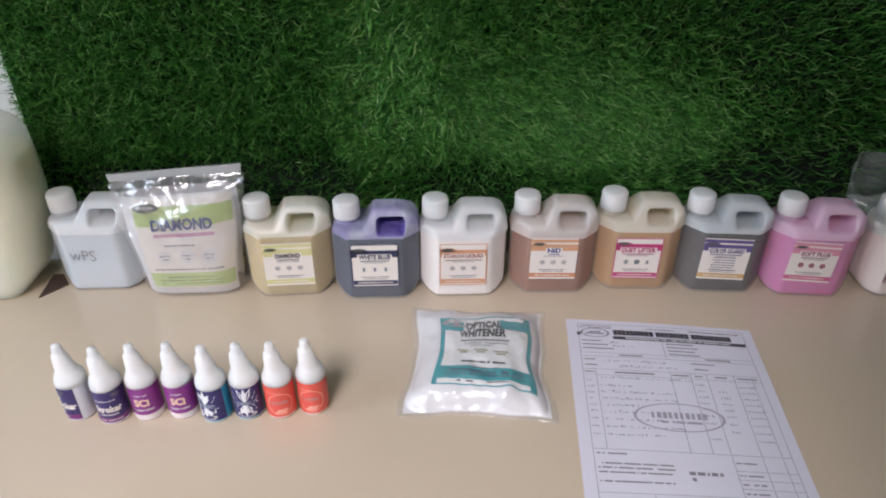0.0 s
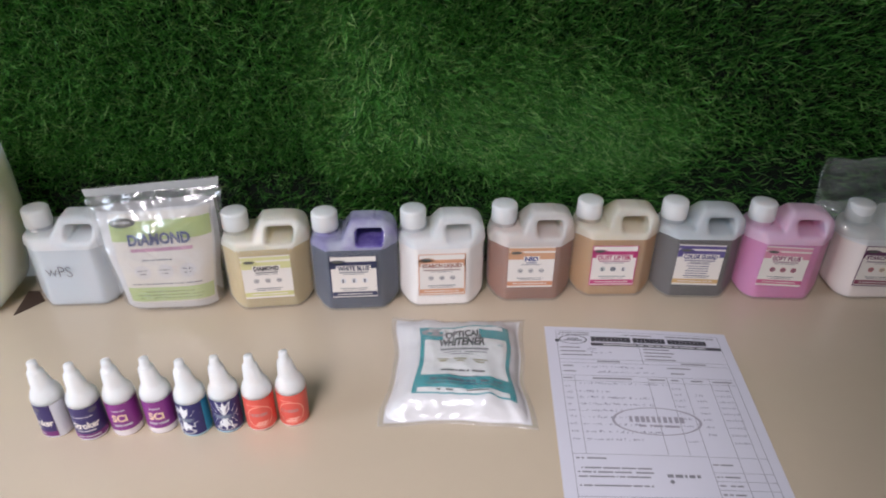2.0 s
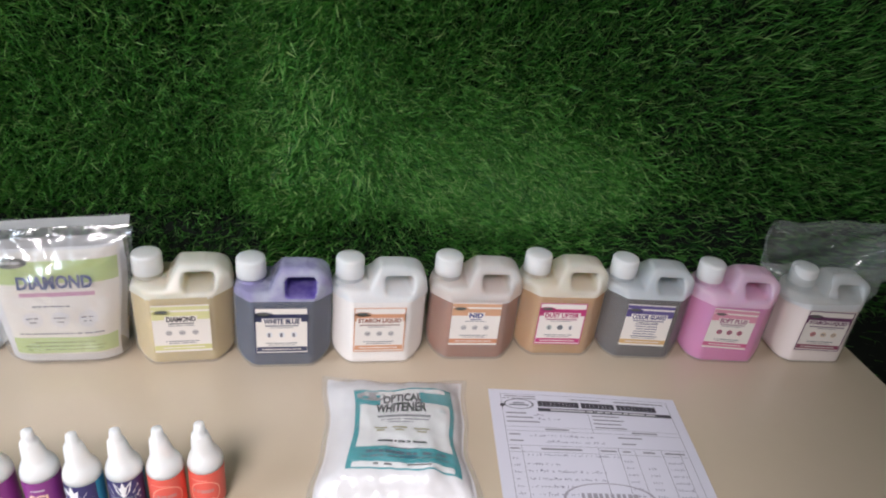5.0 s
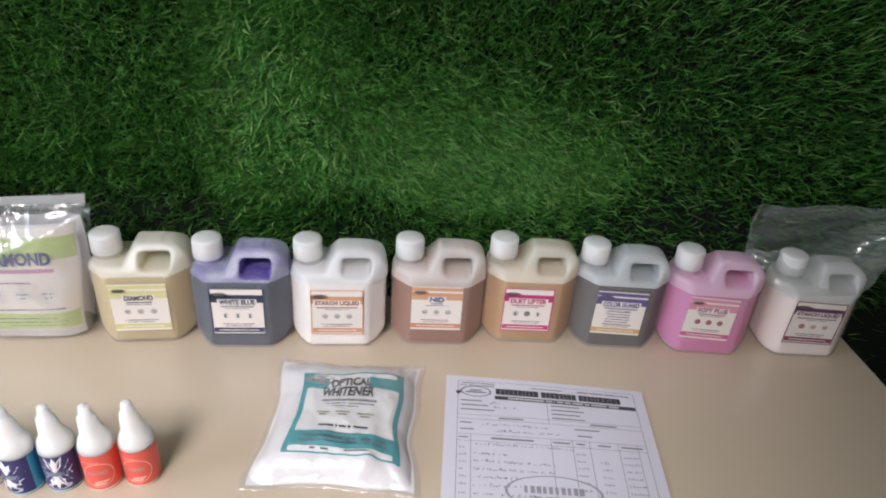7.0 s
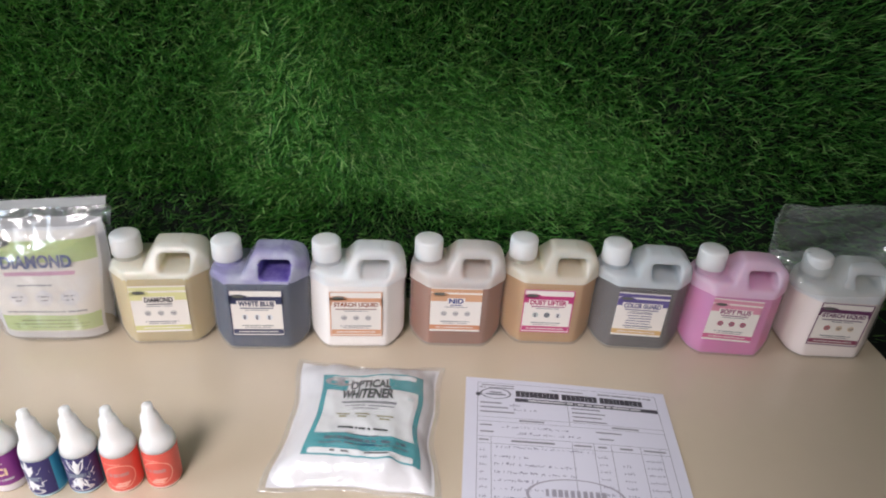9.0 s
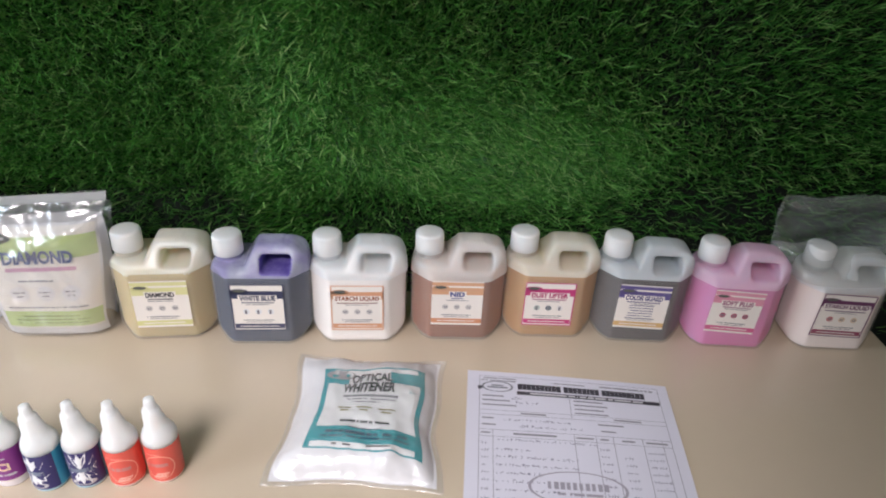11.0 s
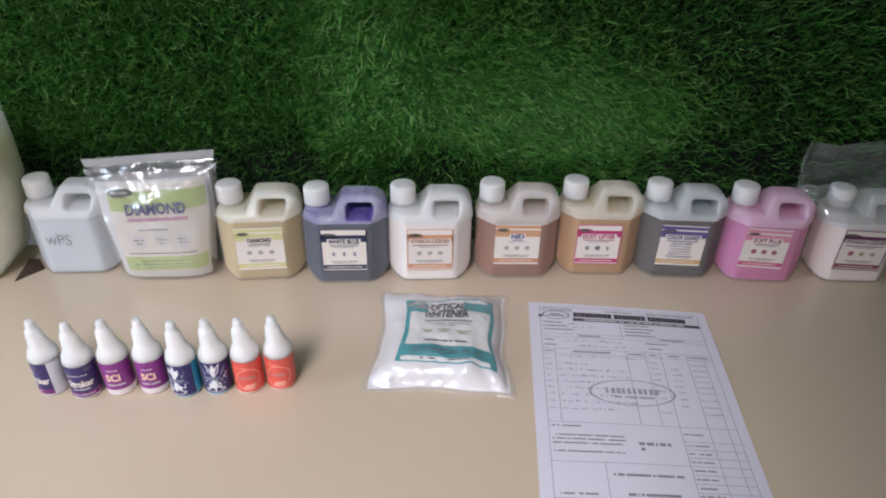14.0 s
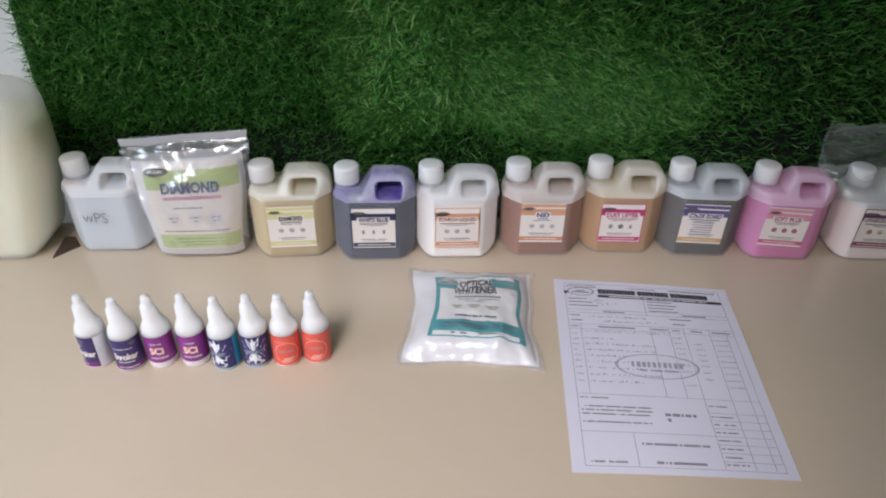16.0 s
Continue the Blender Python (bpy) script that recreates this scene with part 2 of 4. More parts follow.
class Print:
    """Pieces of one ink on one surface, gathered into one mesh."""

    def __init__(self, surface, lift):
        self.surface, self.lift, self.v, self.f = surface, lift, [], []

    def put(self, uv, faces):
        base = len(self.v)
        self.v += [self.surface(u, v, self.lift) for u, v in uv]
        self.f += [tuple(base + i for i in f) for f in faces]
        return self

    def rect(self, u0, v0, u1, v1, nu=1, nv=1, slant=0.0):
        uv = [(u0 + (u1 - u0) * i / nu + slant * j / nv, v0 + (v1 - v0) * j / nv) for j in range(nv + 1) for i in range(nu + 1)]
        w = nu + 1
        return self.put(uv, [(j * w + i, j * w + i + 1, (j + 1) * w + i + 1, (j + 1) * w + i) for j in range(nv) for i in range(nu)])

    def disc(self, u, v, ru, rv, seg=20, inner=0.0):
        ring = [(math.cos(2 * math.pi * k / seg), math.sin(2 * math.pi * k / seg)) for k in range(seg)]
        if inner:
            uv = [(u + ru * c, v + rv * s) for c, s in ring] + [(u + ru * inner * c, v + rv * inner * s) for c, s in ring]
            return self.put(uv, [(k, (k + 1) % seg, seg + (k + 1) % seg, seg + k) for k in range(seg)])
        return self.put([(u, v)] + [(u + ru * c, v + rv * s) for c, s in ring], [(0, 1 + k, 1 + (k + 1) % seg) for k in range(seg)])

    def words(self, text, u0, v0, u1, v1, weight=0.042):
        uv, faces = glyphs(text, weight)
        return self.put([(u0 + a * (u1 - u0), v0 + b * (v1 - v0)) for a, b in uv], faces)

    def bars(self, u0, v0, u1, v1, rng, gap=0.018, n=6, nu=1):
        """A line of unreadable words as bars of uneven length."""
        cuts = sorted(rng.uniform(u0, u1) for _ in range(n))
        edges = [u0] + cuts + [u1]
        for a, b in zip(edges, edges[1:]):
            if b - a > gap * 1.6:
                self.rect(a, v0, b - gap, v1, nu)
        return self

    def done(self, name, material, parent, label=""):
        ob = raw(name, self.v, self.f, material, parent, label)
        if name in ("small_print", "footer_print", "handwriting", "ruling", "address_print", "icon_text", "bold_print", "letterhead", "stamp", "icon_ground", "panel", "title", "subtitle"):
            tagged(ob, kind="stuff")
        return ob


# ---- the room ----
def structure(name, bm, material, label):
    ob = part(name, bm, material, None)
    return tagged(ob, label, "building", kind="structure")


X0, X1, Y0, Y1, TOP = -1.9, 2.2, -2.05, 0.168, 3.0
LIGHT_GAP = (-1.25, -0.045, 2.005, -1.12, -1.0)  # gap in an added unseen shading wall: two sides, head, the wall's two faces


def joined(*boxes):
    bm = bmesh.new()
    for b in boxes:
        o = box_bm(*b)
        me = bpy.data.meshes.new("piece")
        o.to_mesh(me)
        o.free()
        bm.from_mesh(me)
        bpy.data.meshes.remove(me)
    return bm


def holed_wall(axis, a0, a1, b0, b1, top, hole):
    """A wall along x or y with one rectangular opening (from, to, sill, head)."""
    h0, h1, s, t = hole
    spans = [(a0, h0, 0.0, top), (h1, a1, 0.0, top), (h0, h1, t, top)] + ([(h0, h1, 0.0, s)] if s > 0 else [])
    return joined(*[(p, b0, z0, q, b1, z1) if axis == "x" else (b0, p, z0, b1, q, z1) for p, q, z0, z1 in spans])


structure("floor", box_bm(X0 - 0.15, Y0 - 0.15, -0.1, X1 + 0.15, Y1 + 0.15, 0.0), FLOOR, "plain grey floor under the table")
structure("ceiling", box_bm(X0 - 0.15, Y0 - 0.15, TOP, X1 + 0.15, Y1 + 0.15, TOP + 0.12), PLASTER, "plain white plaster ceiling of the room")
structure("wall_north", box_bm(X0 - 0.15, Y1, 0.0, X1 + 0.15, Y1 + 0.15, TOP), PLASTER, "white plaster wall behind the artificial grass")
structure("wall_west", holed_wall("y", Y0, Y1, X0 - 0.15, X0, TOP, (SIDE[1] - 0.42, SIDE[1] + 0.42, SIDE[2] - 0.45, SIDE[2] + 0.45)), PLASTER, "white plaster side wall with an opening added for the fill lamp")
structure("wall_east", box_bm(X1, Y0, 0.0, X1 + 0.15, Y1, TOP), CREAM, "cream plaster side wall")
structure("wall_south", holed_wall("x", X0 - 0.15, X1 + 0.15, Y0 - 0.15, Y0, TOP, (LAMP[0] - 0.32, LAMP[0] + 0.32, LAMP[2] - 0.24, LAMP[2] + 0.24)), PLASTER, "unseen white plaster wall with a high opening added for the main light")
# added out of view: its gap's edges cut the main light softly
structure("wall_middle", holed_wall("x", X0, X1, LIGHT_GAP[3], LIGHT_GAP[4], TOP, (LIGHT_GAP[0], LIGHT_GAP[1], 0.0, LIGHT_GAP[2])), CREAM, "unseen cream wall added to shade the grass's far end and top")


# ---- the artificial grass ----
def grass_wall():
    x0, x1, z0, z1, yb = -0.562, 1.25, 0.25, 1.75, 0.152
    mat_ob = thing("grass_wall", "dense dark green artificial grass matting hung on the wall", "artificial grass", (0, 0, 0))
    part("backing", box_bm(x0, yb, z0, -0.137, Y1 - 0.001, z1, 0.001), BACKING, mat_ob)
    part("backing", box_bm(-0.135, yb, z0, x1, Y1 - 0.001, z1, 0.001), BACKING, mat_ob)
    rng = np.random.default_rng(5)

    def blades(n, xa, xb, za, zb, name, thin=True):
        x, z = rng.uniform(xa, xb, n), rng.uniform(za, zb, n)
        if thin:
            # sparser over the dark backing as built-in shade: right, top and foot
            share = np.clip(1.0 - 2.0 * (x - 0.04), 0.30, 1) * np.clip(1.1 - 1.6 * (z - 0.9), 0.5, 1) * np.clip((z - 0.835) / 0.07, 0.30, 1)
            share = share * np.where(x > -0.136, 1.0, 0.72)
        else:  # extra blades for the matted stretch beside the seam and a built-in light pool
            share = np.exp(-(((x + 0.095) / 0.055) ** 2)) * np.where(x > -0.136, 1.0, 0.15) * np.clip((z - 0.84) / 0.05, 0, 1) + 0.35 * np.exp(-(((x - 0.17) / 0.14) ** 2) - ((z - 0.90) / 0.07) ** 2)
        keep = rng.uniform(0, 1, n) < share
        x, z = x[keep], z[keep]
        n = len(x)
        length = rng.uniform(0.015, 0.034, n)
        wide = rng.uniform(0.00038, 0.00075, n) * np.where(x > -0.136, 1 + 0.8 * np.exp(-(((x + 0.09) / 0.065) ** 2)), 0.95)
        # the way the pile lies: the two strips are combed differently, brushed flat towards the seam;
        # flatter in the built-in light pool, standing out straight to darken the far end, top and foot
        drift = np.sin(x * 9.0 + 1.3 * np.sin(z * 7.0)) * 0.5 + np.sin(z * 15.0 + x * 6.0) * 0.4
        right = x > -0.136
        seam = np.exp(-(((x + 0.095) / 0.075) ** 2))
        patch = np.exp(-(((x - 0.17) / 0.20) ** 2) - ((z - 0.90) / 0.10) ** 2)
        flat = np.where(right, np.clip(1.0 * seam + 0.68 * patch + 0.08, 0, 1), 0.24 + 0.16 * drift)
        flat = flat * np.clip(1.35 - (z - 0.85) * 2.2, 0.15, 1) * np.clip(1.5 - 1.5 * x, 0.0, 1)
        flat = flat * np.clip((z + 0.02 * drift - 0.865) / 0.05, 0, 1)
        flat = np.clip(flat + 0.12 * drift * (flat > 0.05), 0, 1)
        sway = np.where(right, -1.0 * seam + 0.5 * patch + drift * 0.4, 0.35 + 0.4 * drift)
        dx = (sway + rng.normal(0, 0.55, n)) * (0.30 + 1.05 * flat)
        dz = (-0.05 + drift * 0.3 + rng.normal(0, 0.6, n)) * (0.30 + 0.85 * flat) + 0.55 * (1 - flat) ** 2
        dy = -(0.22 + 0.85 * (1 - flat) + np.abs(rng.normal(0, 0.15, n)))
        d = np.stack([dx, dy, dz], 1)
        d /= np.linalg.norm(d, axis=1)[:, None]
        bend = np.stack([dx * 0.5 + rng.normal(0, 0.35, n), np.full(n, 0.15), -0.05 - 0.2 * flat + rng.normal(0, 0.42, n)], 1)
        face = np.array([-0.3, -0.8, 0.55]) * (0.2 + 2.2 * flat)[:, None] + rng.normal(0, 0.8, (n, 3))
        side = np.cross(d, face)
        side /= np.linalg.norm(side, axis=1)[:, None]
        base = np.stack([x, np.full(n, yb + 0.001), z], 1)
        verts = np.zeros((n, 7, 3))
        for k, (t, w) in enumerate(((0.0, 1.0), (0.4, 1.0), (0.75, 0.75))):
            c = base + (d * t + bend * t * t * 0.55) * length[:, None]
            verts[:, 2 * k], verts[:, 2 * k + 1] = c - side * (wide * w)[:, None], c + side * (wide * w)[:, None]
        verts[:, 6] = base + (d + bend * 0.55) * length[:, None]
        i = np.arange(n)[:, None] * 7
        quads = np.concatenate([i + [0, 1, 3, 2], i + [2, 3, 5, 4]])
        tris = i + [4, 5, 6]
        me = bpy.data.meshes.new(name)
        me.vertices.add(7 * n)
        me.vertices.foreach_set("co", verts.ravel())
        loops = np.concatenate([quads.ravel(), tris.ravel()])
        me.loops.add(len(loops))
        me.loops.foreach_set("vertex_index", loops)
        me.polygons.add(3 * n)
        me.polygons.foreach_set("loop_start", np.concatenate([np.arange(2 * n) * 4, 8 * n + np.arange(n) * 3]))
        me.update(calc_edges=True)
        me.materials.append(GRASS)
        ob = new(name, me)
        ob.parent = mat_ob
        tagged(ob, "thin curled green plastic blades", kind="stuff")

    blades(290000, x0, 0.95, 0.70, 1.22, "grass_pile")
    blades(330000, -0.30, 0.50, 0.80, 1.22, "grass_pile", False)
    blades(16000, 0.95, x1, 0.70, 1.22, "grass_pile")
    blades(30000, x0, x1, 1.22, z1, "grass_pile")
    blades(22000, x0, x1, z0, 0.70, "grass_pile")


grass_wall()


# ---- the table ----
def table():
    t = thing("table", "long table with a semi-gloss beige laminate top against the grass wall", "table", (0, 0, 0))
    part("tabletop", box_bm(-1.15, -0.62, TABLE - 0.025, 0.638, 0.106, TABLE, 0.003, 3), LAMINATE, t)
    part("side_panel", box_bm(0.593, -0.56, 0.0, 0.611, 0.06, TABLE - 0.0255, 0.001), EDGE, t, "dark brown side panel")
    part("side_panel", box_bm(-1.12, -0.56, 0.0, -1.102, 0.06, TABLE - 0.0255, 0.001), EDGE, t, "dark brown side panel")
    part("back_panel", box_bm(-1.10, 0.03, 0.30, 0.592, 0.046, TABLE - 0.0255, 0.001), EDGE, t, "dark brown modesty panel")


table()


# ---- jerry cans ----
HALF, DEEP, TALL = 0.0550, 0.035, 0.1210


def can_field(x, y, z, grow=0.0):
    ax, ay = np.abs(x), np.abs(y)
    flat = both(ax - HALF, ay - DEEP, (ax + ay - (HALF + DEEP - 0.0215)) * 0.7071, k=0.0030)
    shoulder = (ay - DEEP + (z - 0.0905) * 0.74) * 0.80
    foot = (ax - HALF + (0.011 - z)) * 0.7071
    belly = both(flat, shoulder, foot, -z, k=0.004)
    # outline from the front: a neck shoulder on one side, a rising handle with a rounded corner on the other
    ramp = (z - 0.0995 - np.clip((x + 0.014) * 1.7, -0.0, 0.03)) * 0.6
    low = np.where(x < -0.014, z - 0.0995, ramp)
    left = (-(x + HALF) + (z - 0.089) * 0.50) * 0.87
    cx, cz, r = HALF - 0.028, TALL - 0.028, 0.028
    corner = np.where((x > cx) & (z > cz), np.hypot(x - cx, z - cz) - r, -0.05)
    out = both(belly, low, z - TALL, left, corner, k=0.004)
    hx, hz = np.abs(x - 0.0200) - 0.0160, np.abs(z - 0.1025) - 0.0085
    hole = np.hypot(np.maximum(hx + 0.004, 0), np.maximum(hz + 0.004, 0)) + np.minimum(np.maximum(hx + 0.004, hz + 0.004), 0) - 0.004
    return both(out, -hole, k=0.003) - grow


CAN_SHELL = skin(can_field, (-0.062, -0.042, -0.006), (0.062, 0.042, 0.134), 0.0020)


def can_liquid(level):
    return skin(lambda x, y, z: np.maximum(can_field(x, y, z, -0.0018), z - level), (-0.062, -0.042, -0.006), (0.062, 0.042, level + 0.008), 0.0024)


def ribbed_cap(r, h, at, ribs=40):
    """A screw cap with fine grip ribs and a rounded top edge."""
    bm = bmesh.new()
    seg = ribs * 2
    prof = [(r * 0.99, 0.0, 0), (r, 0.001, 1), (r * 0.985, h * 0.82, 1), (r * 0.975, h * 0.88, 0), (r * 0.945, h * 0.935, 0), (r * 0.90, h * 0.975, 0), (r * 0.83, h * 0.995, 0), (r * 0.60, h, 0), (0.002, h, 0)]
    rings = []
    for pr, pz, rib in prof:
        rings.append([bm.verts.new((at[0] + (pr - (0.00018 if rib and k % 2 else 0)) * math.cos(2 * math.pi * k / seg), at[1] + (pr - (0.00018 if rib and k % 2 else 0)) * math.sin(2 * math.pi * k / seg), at[2] + pz)) for k in range(seg)])
    for a, b in zip(rings, rings[1:]):
        for k in range(seg):
            bm.faces.new((a[k], a[(k + 1) % seg], b[(k + 1) % seg], b[k]))
    bm.faces.new(rings[0][::-1])
    bm.faces.new(rings[-1])
    return bm


INKS = {}


def ink(rgb):
    if rgb not in INKS:
        INKS[rgb] = mat("printed_ink", rgb, 0.42, 0.06, 60)
    return INKS[rgb]


def can_label(can, at, size, main, foot, title, title_rgb, framed, icons, icon_rgb, tilt=0.0, seed=1, lined=False):
    """A printed paper label on the front face: wave band with an oval logo, a title, three round icons and a foot band."""
    rng = random.Random(seed)
    w, h = size
    c, s = math.cos(radians(tilt)), math.sin(radians(tilt))

    def surface(u, v, lift):
        a, b = (u - 0.5) * w, (v - 0.5) * h
        return (at[0] + a * c - b * s, -DEEP - 0.0006 - lift, at[1] + a * s + b * c)

    card = Print(surface, 0.0)
    card.rect(0, 0, 1, 1)
    base = card.done("label", CARD, can, "printed paper label")
    p = Print(surface, 0.0002)
    p.rect(0.0, 0.70, 1.0, 0.86)
    p.disc(0.17, 0.855, 0.17, 0.05, 24)
    p.rect(0.0, 0.90, 1.0, 0.975) if not framed else None
    if framed:
        for r in ((0, 0, 1, 0.02), (0, 0.98, 1, 1), (0, 0.02, 0.022, 0.98), (0.978, 0.02, 1, 0.98)):
            p.rect(*r)
    p.done("header_band", ink(main), base)
    p = Print(surface, 0.0002)
    p.rect(0.03 if framed else 0, 0.045, 0.97 if framed else 1, 0.15)
    p.done("footer_band", ink(foot), base)
    p = Print(surface, 0.0004)
    p.disc(0.17, 0.865, 0.115, 0.032, 24)
    p.done("logo", ink((96, 98, 92)), base)
    p = Print(surface, 0.0003)
    tw = min(0.84, 0.055 * len(title) + 0.12)
    p.rect(0.5 - tw / 2 - 0.03, 0.645, 0.5 + tw / 2 + 0.03, 0.775)
    p.done("title_panel", CARD, base)
    p = Print(surface, 0.0005)
    p.words(title, 0.5 - tw / 2, 0.655, 0.5 + tw / 2, 0.765)
    p.done("title", ink(title_rgb), base)
    p = Print(surface, 0.0005)
    p.rect(0.5 - tw / 2 + 0.03, 0.605, 0.5 + tw / 2 - 0.03, 0.628)
    if lined:
        for k in range(6):
            p.bars(0.24, 0.53 - k * 0.06, 0.74, 0.55 - k * 0.06, rng, 0.012, 4)
    p.done("subtitle", ink(tuple(int(0.55 * a + 0.45 * 150) for a in title_rgb)), base)
    if not lined:
        for k in range(3):
            p = Print(surface, 0.0004)
            u = 0.27 + 0.23 * k
            p.disc(u, 0.42, 0.062, 0.060, 20)
            p.done("icon", ink(icon_rgb[k]), base)
            p = Print(surface, 0.0006)
            p.rect(u - 0.045, 0.425, u + 0.045, 0.44).rect(u - 0.03, 0.395, u + 0.03, 0.41) if icons == "round" else p.rect(u - 0.03, 0.37, u + 0.015, 0.46)
            p.done("icon_mark", GREY_INK, base)
    p = Print(surface, 0.0004)
    p.bars(0.2, 0.225, 0.8, 0.245, rng, 0.012, 6)
    p.bars(0.27, 0.565, 0.73, 0.58, rng, 0.012, 5)
    p.bars(0.25, 0.185, 0.75, 0.2, rng, 0.012, 6)
    p.done("small_print", GREY_INK, base)
    p = Print(surface, 0.0004)
    p.bars(0.12, 0.085, 0.88, 0.108, rng, 0.012, 8)
    p.done("footer_print", CARD, base)


def jerry_can(label, place, turn, level, liquid_mat, shell=None, lab=None, size=1.0, stain=None):
    can = thing("jerry_can", label, "jerry can", (place[0], place[1] + DEEP * size, TABLE), turn, "row of one-litre jerry cans")
    can.scale = (size, size, size)
    body = raw("body", *CAN_SHELL, shell or SHELL, can, smooth=True)
    body.data.materials.append(WET)  # the frosted wall clears where the liquid wets it
    for f in body.data.polygons:
        if f.center.z < level - 0.0015:
            f.material_index = 1
    if stain:  # spilt dye dried inside the grip
        body.data.materials.append(stain)
        for f in body.data.polygons:
            if abs(f.center.x - 0.0200) < 0.0180 and abs(f.center.z - 0.1025) < 0.0103 and abs(f.normal.y) < 0.75:
                f.material_index = 2
    raw("liquid", *can_liquid(level), liquid_mat, can, smooth=True)
    part("neck", lathe_bm([(0.0158, 0.094), (0.0148, 0.1000), (0.0140, 0.104), (0.0140, 0.111)], 28, (-0.0345, 0, 0)), shell or SHELL, can, smooth=True)
    part("cap", ribbed_cap(0.0164, 0.0226, (-0.0345, 0, 0.1050)), WHITE_CAP, can, "white screw cap", smooth=True)
    if lab:
        can_label(can, **lab)
    return can


def liquid(name, rgb):
    # cloudy fluid: partly see-through, tinting what lies behind
    deep = tuple(int(255 * (c / 255) ** 0.7) for c in rgb)
    pale = tuple(min(254, int(c * 1.18 + 12)) for c in rgb)
    if min(rgb) > 195:
        return mat(name, rgb, 0.3, 0.03, 9)
    return milky(name, pale, 0.12, 0.3, 0.02, 0.15, tint=deep, patch=(tuple(min(254, int(c * 1.10 + 6)) for c in rgb), 9.0), soak=0.8)


pale3 = ((206, 200, 196),) * 3
jerry_can("translucent jerry can of pale yellow liquid with a yellow-green label", (-0.2175, 0.007), 3, 0.0895, liquid("yellow_liquid", (192, 172, 128)), frosted((248, 242, 226)),
          lab=dict(at=(0.000, 0.050), size=(0.060, 0.062), main=(218, 214, 156), foot=(214, 210, 146), title="DIAMOND", title_rgb=(60, 56, 60), framed=False, icons="round", icon_rgb=pale3, seed=2))
jerry_can("jerry can of dark blue liquid with a purple-stained handle", (-0.1075, -0.003), 0, 0.0915, liquid("slate_blue_liquid", (32, 48, 76)), SHELL_BLUE,
          dict(at=(-0.001, 0.0525), size=(0.058, 0.062), main=(44, 50, 84), foot=(44, 50, 84), title="WHITE BLUE", title_rgb=(44, 50, 84), framed=True, icons="bar", icon_rgb=((224, 224, 226),) * 3, seed=3), stain=milky("violet_dye", (96, 74, 176), 0.10, 0.4, 0.2, 0.30, patch=((150, 136, 206), 55.0)))
jerry_can("jerry can full of white starch liquid with an orange label", (0.0010, -0.001), 0, 0.0885, liquid("white_liquid", (250, 244, 240)),
          lab=dict(at=(-0.001, 0.0505), size=(0.0585, 0.061), main=(216, 158, 122), foot=(216, 158, 122), title="STARCH LIQUID", title_rgb=(150, 84, 60), framed=True, icons="round", icon_rgb=pale3, seed=4))
jerry_can("jerry can of reddish brown liquid with an orange label", (0.1155, 0.003), -2, 0.0845, liquid("brown_liquid", (144, 94, 70)), frosted((248, 236, 230)),
          lab=dict(at=(-0.002, 0.054), size=(0.058, 0.060), main=(214, 164, 128), foot=(206, 140, 104), title="NID", title_rgb=(52, 62, 130), framed=False, icons="round", icon_rgb=pale3, seed=5))
jerry_can("jerry can of amber liquid with a magenta label", (0.2250, 0.007), -3, 0.0885, liquid("amber_liquid", (180, 138, 88)), frosted((248, 238, 220)),
          lab=dict(at=(-0.004, 0.0495), size=(0.058, 0.060), main=(196, 60, 120), foot=(196, 60, 120), title="DUST LIFTER", title_rgb=(176, 40, 100), framed=True, icons="bar", icon_rgb=((190, 196, 190), (110, 120, 126), (226, 222, 220)), tilt=0, seed=6))
jerry_can("jerry can of dark grey liquid with a purple and tan label", (0.3320, -0.003), -5, 0.0905, liquid("dark_grey_liquid", (64, 56, 56)), frosted((226, 232, 236)),
          lab=dict(at=(-0.003, 0.0525), size=(0.0585, 0.060), main=(96, 84, 140), foot=(206, 168, 112), title="COLOR GUARD", title_rgb=(70, 62, 120), framed=False, icons="bar", icon_rgb=pale3, tilt=-1, seed=7, lined=True))
jerry_can("jerry can of bright pink liquid with a dusty pink label", (0.4410, -0.015), -6, 0.086, liquid("pink_liquid", (246, 122, 176)), SHELL_PINK,
          dict(at=(-0.006, 0.0535), size=(0.057, 0.058), main=(222, 150, 172), foot=(206, 96, 140), title="SOFT PLUS", title_rgb=(150, 70, 110), framed=False, icons="round", icon_rgb=((176, 90, 112),) * 3, tilt=-2, seed=8), size=1.0)
jerry_can("jerry can of white liquid with a maroon label in clear film", (0.5640, -0.020), -4, 0.084, liquid("cream_liquid", (246, 232, 226)),
          lab=dict(at=(-0.003, 0.0525), size=(0.062, 0.060), main=(104, 52, 92), foot=(140, 62, 88), title="STARCH LIQUID", title_rgb=(104, 52, 92), framed=True, icons="round", icon_rgb=((196, 120, 120), (220, 196, 170), (220, 196, 170)), tilt=-2, seed=9), size=0.99)
wps = jerry_can("unlabelled jerry can of clear liquid with handwritten marker letters", (-0.462, 0.027), 0, 0.086, milky("clear_liquid", (226, 234, 242), 0.10, 0.3, 0.02, 0.12, soak=0.8))
mk = Print(lambda u, v, lift: (-0.026 + u * 0.031, -DEEP - 0.001 - lift, 0.049 + v * 0.015 - u * 0.002), 0.0002)
mk.words("wPS", 0, 0, 1, 1, -0.01)
mk.done("marker_writing", GREY_INK, wps, "hand-written grey marker letters")


